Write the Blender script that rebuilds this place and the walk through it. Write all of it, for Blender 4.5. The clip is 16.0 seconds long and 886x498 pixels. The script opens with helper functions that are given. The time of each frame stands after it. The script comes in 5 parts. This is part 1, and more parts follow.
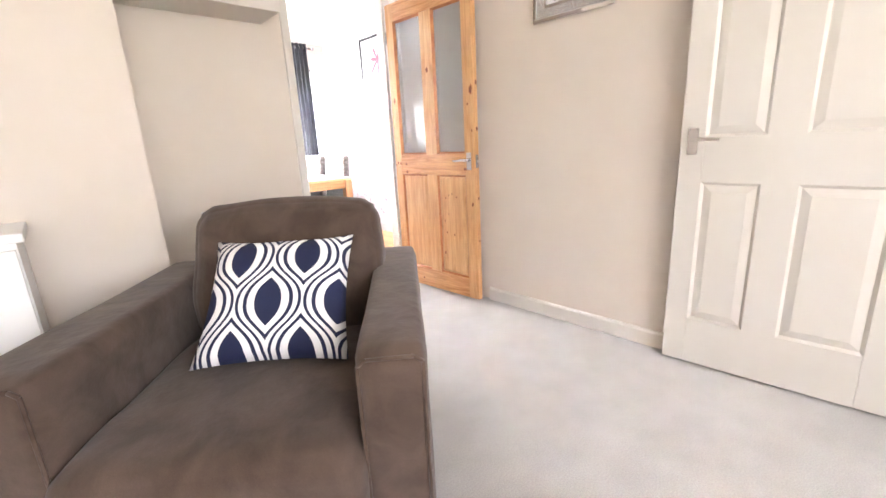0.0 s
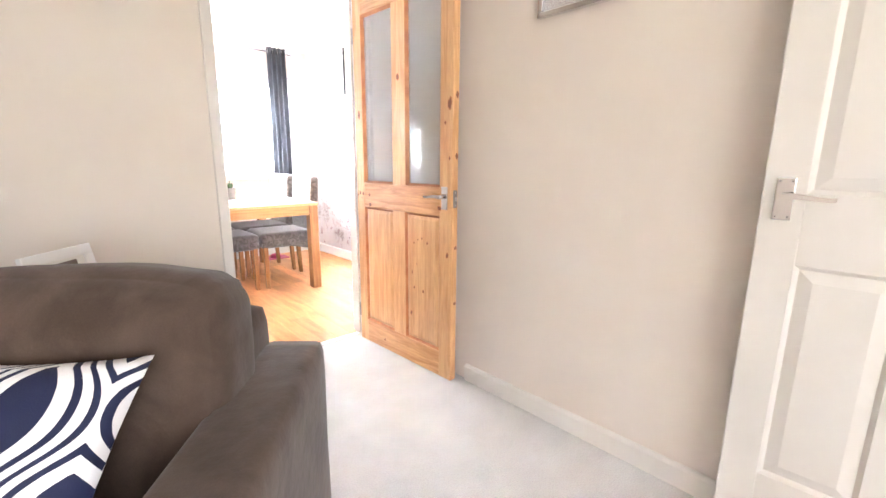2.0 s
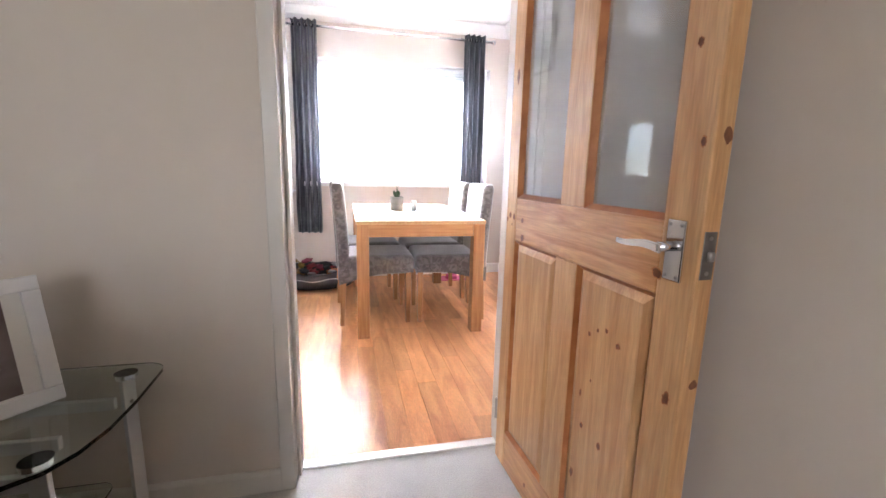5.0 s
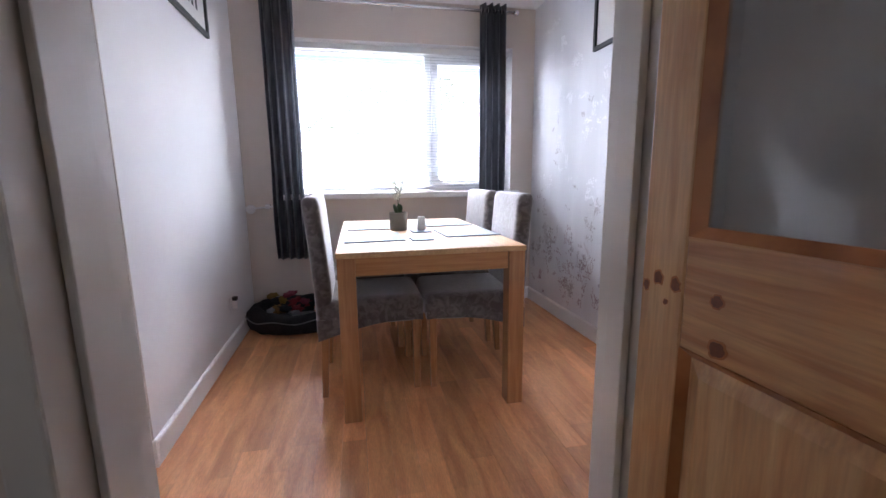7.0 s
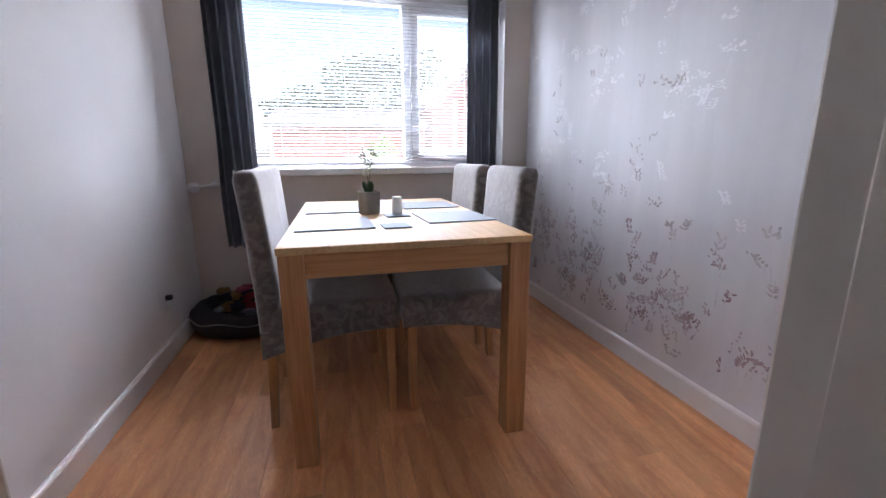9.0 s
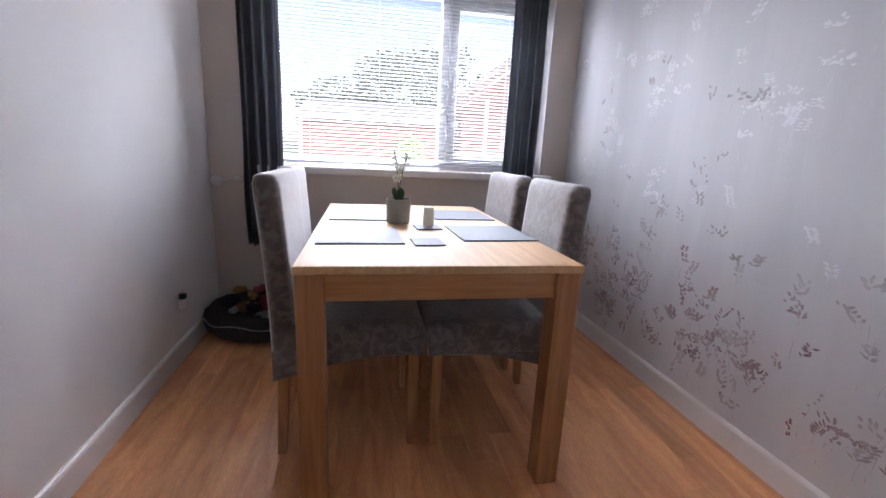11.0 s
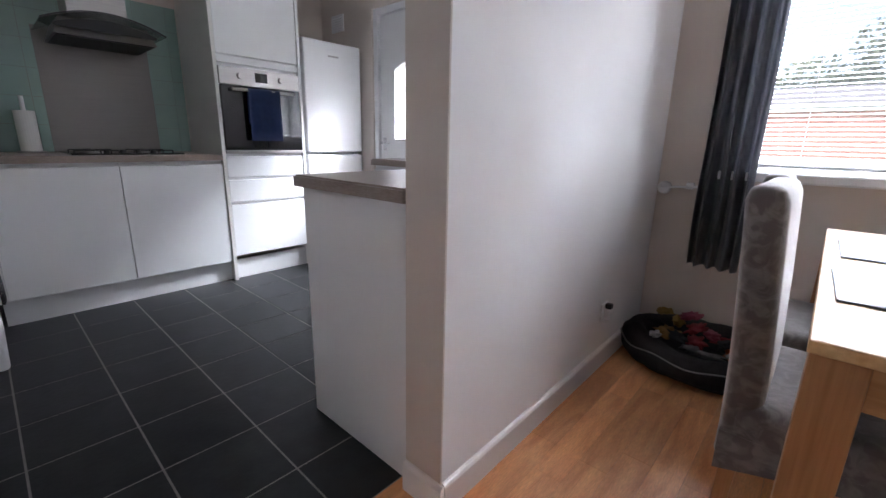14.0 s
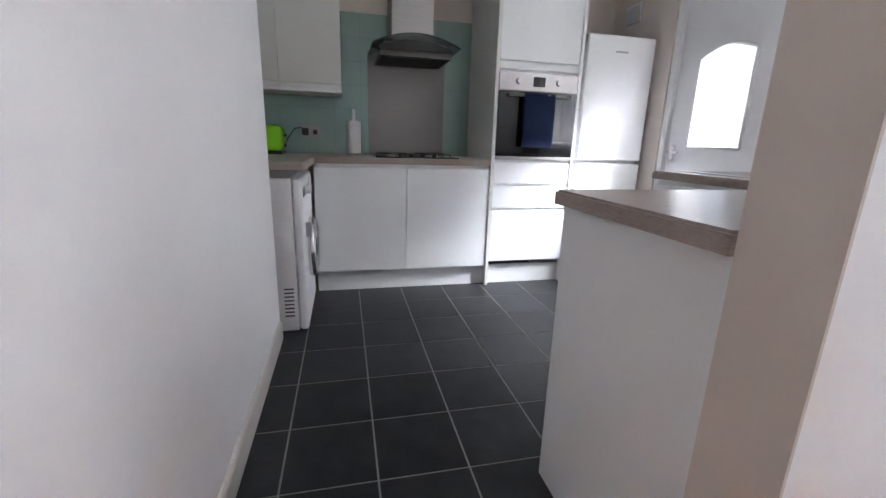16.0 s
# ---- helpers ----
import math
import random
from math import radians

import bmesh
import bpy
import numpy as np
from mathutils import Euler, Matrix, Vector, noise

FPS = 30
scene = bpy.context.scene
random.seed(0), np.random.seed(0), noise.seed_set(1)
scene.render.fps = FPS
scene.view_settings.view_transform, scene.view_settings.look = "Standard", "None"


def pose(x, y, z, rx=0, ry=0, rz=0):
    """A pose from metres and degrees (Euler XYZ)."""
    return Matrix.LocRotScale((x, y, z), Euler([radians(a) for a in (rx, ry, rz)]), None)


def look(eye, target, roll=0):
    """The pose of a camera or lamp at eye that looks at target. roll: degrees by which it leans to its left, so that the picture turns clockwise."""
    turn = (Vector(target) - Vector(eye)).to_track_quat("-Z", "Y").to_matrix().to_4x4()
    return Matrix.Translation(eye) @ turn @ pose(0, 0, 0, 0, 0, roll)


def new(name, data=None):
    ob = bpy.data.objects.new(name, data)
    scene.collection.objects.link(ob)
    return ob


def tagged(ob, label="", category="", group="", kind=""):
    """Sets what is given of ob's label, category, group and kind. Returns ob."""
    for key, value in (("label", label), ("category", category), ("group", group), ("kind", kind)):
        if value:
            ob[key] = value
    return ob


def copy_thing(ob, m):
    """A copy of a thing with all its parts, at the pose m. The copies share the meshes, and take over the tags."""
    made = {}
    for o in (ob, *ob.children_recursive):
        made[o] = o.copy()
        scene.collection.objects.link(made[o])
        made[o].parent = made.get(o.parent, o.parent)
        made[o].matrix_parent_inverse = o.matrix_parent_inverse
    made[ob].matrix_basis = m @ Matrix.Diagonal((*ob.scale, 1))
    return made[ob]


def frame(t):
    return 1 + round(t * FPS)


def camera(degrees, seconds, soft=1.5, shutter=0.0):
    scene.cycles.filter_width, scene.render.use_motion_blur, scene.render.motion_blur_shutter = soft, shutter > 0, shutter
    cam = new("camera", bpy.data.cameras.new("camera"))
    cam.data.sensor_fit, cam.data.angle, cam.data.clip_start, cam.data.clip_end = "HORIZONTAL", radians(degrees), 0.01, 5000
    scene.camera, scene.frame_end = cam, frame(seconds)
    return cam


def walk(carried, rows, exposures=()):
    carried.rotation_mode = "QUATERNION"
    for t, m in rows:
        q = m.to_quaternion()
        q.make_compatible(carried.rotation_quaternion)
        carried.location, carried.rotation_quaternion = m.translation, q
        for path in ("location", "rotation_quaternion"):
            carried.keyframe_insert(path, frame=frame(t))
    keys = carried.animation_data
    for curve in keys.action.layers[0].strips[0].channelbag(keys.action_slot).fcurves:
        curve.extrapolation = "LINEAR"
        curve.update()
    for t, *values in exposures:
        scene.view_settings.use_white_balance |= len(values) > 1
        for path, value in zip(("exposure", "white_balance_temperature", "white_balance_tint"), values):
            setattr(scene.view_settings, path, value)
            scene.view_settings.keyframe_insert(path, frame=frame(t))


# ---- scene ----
cam = camera(93.1, 16.0)
PATH = [
    (0, (0.384, 0.347, 1.068), (1.691, 1.776, 0.57), -2.9),
    (0.5, (0.548, 0.482, 1.07), (1.904, 1.878, 0.608), 0.1),
    (1, (0.693, 0.63, 1.09), (2.218, 1.857, 0.681), 1.3),
    (1.5, (0.802, 0.722, 1.093), (2.337, 1.938, 0.686), 1.3),
    (2, (0.996, 0.749, 1.099), (2.323, 2.19, 0.698), 0.5),
    (2.5, (1.173, 0.79, 1.103), (2.385, 2.334, 0.72), 1.1),
    (3, (1.33, 0.951, 1.09), (2.508, 2.527, 0.728), 2.3),
    (3.5, (1.417, 1.131, 1.092), (2.493, 2.786, 0.768), 1.4),
    (4, (1.547, 1.271, 1.074), (2.342, 3.079, 0.762), -0.0),
    (4.4, (1.662, 1.377, 1.081), (2.188, 3.281, 0.767), 0.5),
    (4.5, (1.686, 1.4, 1.087), (2.202, 3.306, 0.774), 0.6),
    (5, (1.785, 1.591, 1.064), (2.228, 3.507, 0.699), 1.3),
    (7.3, (1.931, 2.525, 1.059), (2.329, 4.458, 0.738), -0.8),
    (7.5, (1.932, 2.574, 1.052), (2.403, 4.495, 0.76), -1.5),
    (7.8, (1.944, 2.624, 1.01), (2.469, 4.535, 0.735), -1.6),
    (8, (1.955, 2.706, 1.024), (2.465, 4.611, 0.694), -1.3),
    (8.5, (2.005, 2.846, 1.024), (2.481, 4.751, 0.639), -0.7),
    (8.7, (2.03, 2.853, 1.022), (2.496, 4.751, 0.597), -0.6),
    (10.8, (2.015, 3.073, 1.053), (2.508, 4.961, 0.611), 2.8),
    (11, (2.017, 3.059, 1.062), (2.391, 4.973, 0.616), 2.8),
    (11.5, (2.025, 3.049, 1.067), (2.161, 4.996, 0.627), 2.4),
    (12, (2.017, 3.049, 1.071), (1.875, 4.992, 0.619), 2.9),
    (12.5, (1.992, 3.093, 1.058), (1.649, 4.999, 0.56), 3.7),
    (13, (1.927, 3.167, 1.053), (1.393, 5.025, 0.538), 2.1),
    (13.5, (1.854, 3.227, 1.047), (0.949, 4.938, 0.545), 1.0),
    (14, (1.815, 3.302, 1.052), (0.511, 4.735, 0.556), 1.2),
    (14.5, (1.785, 3.343, 1.049), (0.185, 4.443, 0.57), 3.0),
    (15, (1.705, 3.382, 1.042), (-0.041, 4.23, 0.559), 3.7),
    (15.5, (1.606, 3.426, 1.044), (-0.212, 4.076, 0.521), 3.0),
    (16, (1.51, 3.464, 1.051), (-0.375, 3.912, 0.555), 1.7),
]
EXPOSURES = [(0.0, 5.45, 6650, 16), (2.5, 5.52, 6550, 15), (3.5, 5.3, 6450, 15), (4.5, 4.88, 6400, 16), (5.2, 4.1, 6400, 17), (7.3, 2.17, 6100, 21), (8.7, 1.9, 6150, 20), (10.8, 1.8, 6300, 22), (12.5, 1.9, 6220, 20), (13.5, 1.92, 6320, 18), (14.5, 2.3, 6500, 17), (15.5, 2.5, 6550, 16), (16.0, 2.48, 6550, 16)]
walk(cam, [(t, look(eye, target, roll)) for t, eye, target, roll in PATH], EXPOSURES)

# ---- world and light ----
world = bpy.data.worlds.new("sky")
scene.world = world
world.use_nodes = True
wn = world.node_tree
sky = wn.nodes.new("ShaderNodeTexSky")
sky.sky_type = "NISHITA"
sky.sun_disc = False
sky.sun_elevation, sky.sun_rotation = radians(45), radians(115)
sky.dust_density, sky.air_density = 2.0, 1.0
wn.links.new(sky.outputs[0], wn.nodes["Background"].inputs[0])
wn.nodes["Background"].inputs[1].default_value = 0.08
sun_data = bpy.data.lights.new("sun", "SUN")
sun_data.energy, sun_data.angle, sun_data.color = 1.1, radians(12), (1.0, 0.96, 0.9)
sun = new("sun", sun_data)
sun.matrix_world = look((9.06, -4.23, 10), (0, 0, 0))


def window_light(name, eye, target, w, h, power, color=(0.86, 0.93, 1.0)):
    data = bpy.data.lights.new(name, "AREA")
    data.shape, data.size, data.size_y, data.energy, data.color = "RECTANGLE", w, h, power, color
    ob = new(name, data)
    ob.matrix_world = look(eye, target)
    return ob


window_light("lounge_window_light", (0.35, -2.08, 1.5), (0.35, 2.0, 1.3), 2.3, 1.2, 1.95, (1.0, 0.97, 0.93))
window_light("sky_light_west", (-0.9, 9.5, 2.7), (2.31, 5.9, 1.3), 2.8, 3.4, 75)
window_light("sky_light_east", (6.9, 9.5, 2.7), (2.31, 5.9, 1.3), 2.8, 3.4, 45)
window_light("sky_light_above", (2.3, 10.3, 5.9), (2.31, 5.9, 1.3), 5.0, 2.4, 1650)
window_light("kitchen_window_light", (0.3, 5.94, 1.52), (0.3, 3.0, 1.2), 1.0, 0.95, 2.4)

# ---- materials ----


def material(name, color, rough=0.6, metal=0.0, color2=None, scale=8.0, mix=0.5, bump=0.0, bump_scale=200.0, stretch=(1, 1, 1), spec=0.5, coat=0.0, sheen=0.0, vary=0.0, coords="Object", detail=4.0, lo=0.35, hi=0.65, grain=0.0, grain_scale=300.0, distort=0.0):
    m = bpy.data.materials.new(name)
    m.use_nodes = True
    t = m.node_tree
    b = t.nodes["Principled BSDF"]
    b.inputs["Roughness"].default_value, b.inputs["Metallic"].default_value = rough, metal
    b.inputs["Specular IOR Level"].default_value = spec
    b.inputs["Coat Weight"].default_value, b.inputs["Sheen Weight"].default_value = coat, sheen
    b.inputs["Base Color"].default_value = (*color, 1)
    co = t.nodes.new("ShaderNodeTexCoord")
    mp = t.nodes.new("ShaderNodeMapping")
    mp.inputs["Scale"].default_value = stretch
    t.links.new(co.outputs[coords], mp.inputs[0])
    last = None
    if color2:
        n = t.nodes.new("ShaderNodeTexNoise")
        n.inputs["Scale"].default_value, n.inputs["Detail"].default_value, n.inputs["Distortion"].default_value = scale, detail, distort
        t.links.new(mp.outputs[0], n.inputs["Vector"])
        r = t.nodes.new("ShaderNodeValToRGB")
        r.color_ramp.elements[0].position, r.color_ramp.elements[1].position = lo, hi
        c2 = [a + (c - a) * mix for a, c in zip(color, color2)]
        r.color_ramp.elements[0].color, r.color_ramp.elements[1].color = (*color, 1), (*c2, 1)
        t.links.new(n.outputs["Fac"], r.inputs[0])
        last = r.outputs[0]
        rr = t.nodes.new("ShaderNodeMapRange")
        rr.inputs["To Min"].default_value, rr.inputs["To Max"].default_value = max(0, rough - 0.06), min(1, rough + 0.06)
        t.links.new(n.outputs["Fac"], rr.inputs["Value"])
        t.links.new(rr.outputs[0], b.inputs["Roughness"])
    if vary and last:
        oi = t.nodes.new("ShaderNodeObjectInfo")
        mr = t.nodes.new("ShaderNodeMapRange")
        mr.inputs["To Min"].default_value, mr.inputs["To Max"].default_value = 1 - vary, 1 + vary
        t.links.new(oi.outputs["Random"], mr.inputs["Value"])
        h = t.nodes.new("ShaderNodeHueSaturation")
        t.links.new(mr.outputs[0], h.inputs["Value"])
        t.links.new(last, h.inputs["Color"])
        last = h.outputs[0]
    if grain and last:
        n3 = t.nodes.new("ShaderNodeTexNoise")
        n3.inputs["Scale"].default_value, n3.inputs["Detail"].default_value = grain_scale, 2
        t.links.new(mp.outputs[0], n3.inputs["Vector"])
        g = t.nodes.new("ShaderNodeMapRange")
        g.inputs["From Min"].default_value, g.inputs["From Max"].default_value = 0.3, 0.7
        g.inputs["To Min"].default_value, g.inputs["To Max"].default_value = 1 - grain, 1 + grain
        t.links.new(n3.outputs["Fac"], g.inputs["Value"])
        hs = t.nodes.new("ShaderNodeHueSaturation")
        t.links.new(g.outputs[0], hs.inputs["Value"])
        t.links.new(last, hs.inputs["Color"])
        last = hs.outputs[0]
    if last:
        t.links.new(last, b.inputs["Base Color"])
    if bump:
        n2 = t.nodes.new("ShaderNodeTexNoise")
        n2.inputs["Scale"].default_value, n2.inputs["Detail"].default_value = bump_scale, 3
        t.links.new(mp.outputs[0], n2.inputs["Vector"])
        bp = t.nodes.new("ShaderNodeBump")
        bp.inputs["Strength"].default_value, bp.inputs["Distance"].default_value = bump, 0.004
        t.links.new(n2.outputs["Fac"], bp.inputs["Height"])
        t.links.new(bp.outputs[0], b.inputs["Normal"])
    return m


CREAM = material("cream_wall_paint", (0.65, 0.575, 0.505), 0.75, color2=(0.68, 0.605, 0.54), scale=2.5, bump=0.08, bump_scale=90)
PALE = material("pale_grey_wall_paint", (0.83, 0.815, 0.81), 0.55, color2=(0.79, 0.775, 0.77), scale=3, bump=0.06, bump_scale=70)
BEIGE = material("beige_wall_paint", (0.68, 0.60, 0.54), 0.7, color2=(0.72, 0.64, 0.58), scale=3, bump=0.06, bump_scale=80)
PAPER = material("silver_wallpaper", (0.75, 0.75, 0.77), 0.48, color2=(0.67, 0.67, 0.69), scale=2.2, stretch=(3, 3, 0.35), bump=0.05, bump_scale=60, mix=0.8, detail=5)
WHITE = material("white_gloss_paint", (0.66, 0.62, 0.57), 0.35, color2=(0.63, 0.59, 0.54), scale=4, bump=0.03, bump_scale=40)
SKIRT = material("white_satin_paint", (0.84, 0.82, 0.81), 0.35, color2=(0.79, 0.77, 0.75), scale=4, bump=0.03, bump_scale=40)
SATIN = material("satin_chrome", (0.74, 0.73, 0.72), 0.38, 0.75, color2=(0.68, 0.67, 0.66), scale=20)
CEIL = material("white_ceiling_paint", (0.87, 0.86, 0.85), 0.8, color2=(0.84, 0.83, 0.82), scale=4, bump=0.05, bump_scale=60)
UPVC = material("white_plastic", (0.80, 0.80, 0.80), 0.35, color2=(0.77, 0.77, 0.78), scale=6)
CARPET = material("pale_grey_carpet", (0.43, 0.41, 0.39), 0.95, color2=(0.53, 0.505, 0.485), scale=7, detail=8, mix=0.6, lo=0.3, hi=0.7, bump=0.8, bump_scale=230, sheen=0.25, spec=0.1, grain=0.10, grain_scale=190)
PINE = material("varnished_pine", (0.53, 0.265, 0.105), 0.4, color2=(0.66, 0.385, 0.18), scale=4, distort=1.0, stretch=(9, 9, 0.7), bump=0.08, bump_scale=30, mix=1.0, coat=0.25, grain=0.09, grain_scale=26)
PINE_H = material("varnished_pine_rail", (0.46, 0.20, 0.072), 0.4, color2=(0.64, 0.345, 0.15), scale=4, distort=1.6, stretch=(0.7, 9, 9), bump=0.08, bump_scale=30, mix=1.0, coat=0.25, grain=0.09, grain_scale=26)
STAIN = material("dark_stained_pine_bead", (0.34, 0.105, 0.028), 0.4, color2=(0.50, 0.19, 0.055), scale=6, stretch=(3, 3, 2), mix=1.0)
KNOT = material("dark_pine_knot", (0.16, 0.052, 0.02), 0.4, color2=(0.30, 0.105, 0.036), scale=90)
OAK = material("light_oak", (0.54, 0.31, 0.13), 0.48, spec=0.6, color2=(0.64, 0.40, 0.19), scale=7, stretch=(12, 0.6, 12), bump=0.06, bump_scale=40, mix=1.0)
# End aprons and legs: same oak, with their backlit shade put into the colour.
OAK_X_SHADED = material("shaded_oak_cross", (0.40, 0.182, 0.064), 0.5, color2=(0.50, 0.25, 0.10), scale=7, stretch=(0.6, 12, 12), bump=0.06, bump_scale=40, mix=1.0, spec=0.35)
OAKLEG_SHADED = material("shaded_oak_leg", (0.35, 0.148, 0.05), 0.45, color2=(0.45, 0.21, 0.08), scale=7, stretch=(12, 12, 0.6), bump=0.06, bump_scale=40, mix=1.0)
LAMINATE = material("oak_laminate", (0.60, 0.235, 0.093), 0.40, color2=(0.83, 0.41, 0.18), scale=3, distort=0.9, lo=0.28, hi=0.72, stretch=(7, 1.0, 1), mix=1.0, vary=0.16, bump=0.02, bump_scale=30, grain=0.11, grain_scale=36)
SUEDE = material("brown_suede", (0.055, 0.034, 0.0245), 0.85, color2=(0.093, 0.062, 0.047), scale=9, detail=6, distort=0.6, bump=0.6, bump_scale=26, sheen=0.18, mix=1.0, spec=0.2, grain=0.08, grain_scale=400)
DAMASK = material("grey_patterned_fabric", (0.105, 0.088, 0.082), 0.75, color2=(0.185, 0.162, 0.155), scale=24, bump=0.15, bump_scale=350, mix=1.0, sheen=0.8, detail=3.5, lo=0.42, hi=0.62, distort=1.5, spec=0.3)
CHROME = material("polished_chrome", (0.75, 0.75, 0.76), 0.12, 1.0)
STEEL = material("brushed_steel", (0.44, 0.42, 0.41), 0.42, 1.0, color2=(0.37, 0.355, 0.345), scale=6, stretch=(1, 1, 30))
TILE = material("black_slate_tile", (0.017, 0.018, 0.020), 0.42, color2=(0.028, 0.029, 0.032), spec=0.24, scale=9, bump=0.25, bump_scale=45, mix=1.0, vary=0.2)
GROUT = material("grey_grout", (0.30, 0.28, 0.26), 0.9, color2=(0.20, 0.19, 0.18), scale=30)
UNITWHITE = material("white_gloss_cabinet", (0.77, 0.775, 0.775), 0.5, color2=(0.75, 0.755, 0.76), scale=3, spec=0.3)
WORKTOP = material("grey_brown_worktop", (0.26, 0.205, 0.175), 0.35, color2=(0.34, 0.275, 0.24), scale=5, stretch=(10, 10, 60), mix=1.0)
GREENTILE = material("sea_green_tile", (0.29, 0.42, 0.375), 0.18, color2=(0.33, 0.46, 0.41), scale=5)
BLACKGLASS = material("black_glass", (0.012, 0.012, 0.014), 0.06, spec=0.6)
BLACK = material("black_metal", (0.02, 0.02, 0.02), 0.45)
CURTAIN = material("charcoal_curtain", (0.10, 0.108, 0.128), 0.65, color2=(0.135, 0.144, 0.168), scale=5, bump=0.15, bump_scale=300, sheen=0.4)
NAVY = material("navy_cloth", (0.012, 0.025, 0.085), 0.9, color2=(0.02, 0.04, 0.12), scale=40, bump=0.3, bump_scale=250)
LIME = material("lime_green_enamel", (0.22, 0.62, 0.02), 0.25)
SLATE = material("grey_placemat", (0.13, 0.155, 0.185), 0.5, color2=(0.16, 0.185, 0.215), scale=60, spec=0.5)
CONCRETE = material("grey_concrete_pot", (0.26, 0.25, 0.235), 0.8, color2=(0.34, 0.33, 0.31), scale=25, bump=0.2, bump_scale=120)
CERAMIC = material("white_ceramic", (0.78, 0.77, 0.74), 0.3)
LEAF = material("dark_green_leaf", (0.025, 0.07, 0.02), 0.4, color2=(0.05, 0.11, 0.03), scale=20)
PETAL = material("white_petal", (0.80, 0.82, 0.74), 0.6)


def glass(name, color=(1, 1, 1), rough=0.0, mixin=0.0, film="ShaderNodeBsdfTranslucent"):
    m = bpy.data.materials.new(name)
    m.use_nodes = True
    t = m.node_tree
    b = t.nodes["Principled BSDF"]
    b.inputs["Base Color"].default_value = (*color, 1)
    b.inputs["Roughness"].default_value, b.inputs["Transmission Weight"].default_value, b.inputs["IOR"].default_value = rough, 1.0, 1.45
    if mixin:
        # a thin film that scatters daylight: glare veil on the window, etching on the door
        d = t.nodes.new(film)
        x = t.nodes.new("ShaderNodeMixShader")
        x.inputs[0].default_value = mixin
        t.links.new(b.outputs[0], x.inputs[1])
        t.links.new(d.outputs[0], x.inputs[2])
        t.links.new(x.outputs[0], t.nodes["Material Output"].inputs[0])
    return m


CLEAR = glass("clear_glass")
# The slight milkiness imitates veiling glare over the bright garden view.
VEILED = glass("veiled_window_glass", mixin=0.010)
STEELDARK = material("dull_brushed_steel", (0.27, 0.255, 0.245), 0.5, 1.0, color2=(0.23, 0.22, 0.212), scale=4, stretch=(1, 1, 110))
FROST = glass("door_glass", (0.96, 0.97, 0.97), 0.02, 0.26, "ShaderNodeBsdfDiffuse")
TINT = glass("greenish_table_glass", (0.86, 0.95, 0.91), 0.0)

# ---- mesh helpers ----


def add_box(bm, x0, x1, y0, y1, z0, z1):
    v = [bm.verts.new(p) for p in ((x0, y0, z0), (x1, y0, z0), (x1, y1, z0), (x0, y1, z0), (x0, y0, z1), (x1, y0, z1), (x1, y1, z1), (x0, y1, z1))]
    for f in ((3, 2, 1, 0), (4, 5, 6, 7), (0, 1, 5, 4), (1, 2, 6, 5), (2, 3, 7, 6), (3, 0, 4, 7)):
        bm.faces.new([v[i] for i in f])


def box(x0, x1, y0, y1, z0, z1, bevel=0.0, seg=2):
    bm = bmesh.new()
    add_box(bm, x0, x1, y0, y1, z0, z1)
    if bevel:
        bmesh.ops.bevel(bm, geom=bm.edges[:], offset=bevel, segments=seg, affect="EDGES", profile=0.5)
    return bm


def soft_box(x0, x1, y0, y1, z0, z1, r, n=9, wobble=0.0, seed=0, puff=0.0):
    """A padded box: corners rounded to r, faces bulged by puff and rumpled by wobble."""
    bm = box(x0, x1, y0, y1, z0, z1)
    bmesh.ops.subdivide_edges(bm, edges=bm.edges[:], cuts=n, use_grid_fill=True)
    lo, hi = Vector((x0, y0, z0)), Vector((x1, y1, z1))
    mid, half = (lo + hi) / 2, (hi - lo) / 2
    for v in bm.verts:
        p = v.co.copy()
        # crowd the grid towards the edges, so that the rounding has vertices to work with
        u = Vector([(p[i] - mid[i]) / half[i] for i in range(3)])
        u = Vector([math.copysign(abs(a) ** 0.6, a) if abs(a) < 1 else a for a in u])
        p = Vector([mid[i] + u[i] * half[i] for i in range(3)])
        q = Vector([min(max(p[i], lo[i] + r), hi[i] - r) for i in range(3)])
        d = p - q
        if d.length > 1e-6:
            p = q + d.normalized() * r
        if puff:
            k = [1 - abs(a) ** 2.5 for a in u]
            out = Vector([math.copysign(1, u[i]) if abs(u[i]) > 0.999 else 0 for i in range(3)])
            p += out * puff * (k[0] + k[1] + k[2]) / 2
        if wobble:
            p += noise.noise_vector(p * 5 + Vector((seed, seed, seed))) * wobble
        v.co = p
    return bm


def cyl(bm, p, q, r0, r1=None, seg=16):
    p, q = Vector(p), Vector(q)
    d = q - p
    m = Matrix.Translation((p + q) / 2) @ d.to_track_quat("Z", "Y").to_matrix().to_4x4()
    bmesh.ops.create_cone(bm, cap_ends=True, segments=seg, radius1=r0, radius2=r0 if r1 is None else r1, depth=d.length, matrix=m)


def rod(p, q, r0, r1=None, seg=16):
    bm = bmesh.new()
    cyl(bm, p, q, r0, r1, seg)
    return bm


def lathe(profile, seg=28):
    """A turned shape from (radius, height) pairs."""
    bm = bmesh.new()
    rings = [[bm.verts.new((r * math.cos(2 * math.pi * i / seg), r * math.sin(2 * math.pi * i / seg), z)) for i in range(seg)] for r, z in profile]
    for a, b in zip(rings, rings[1:]):
        for i in range(seg):
            bm.faces.new((a[i], a[(i + 1) % seg], b[(i + 1) % seg], b[i]))
    bm.faces.new(rings[0][::-1])
    bm.faces.new(rings[-1])
    return bm


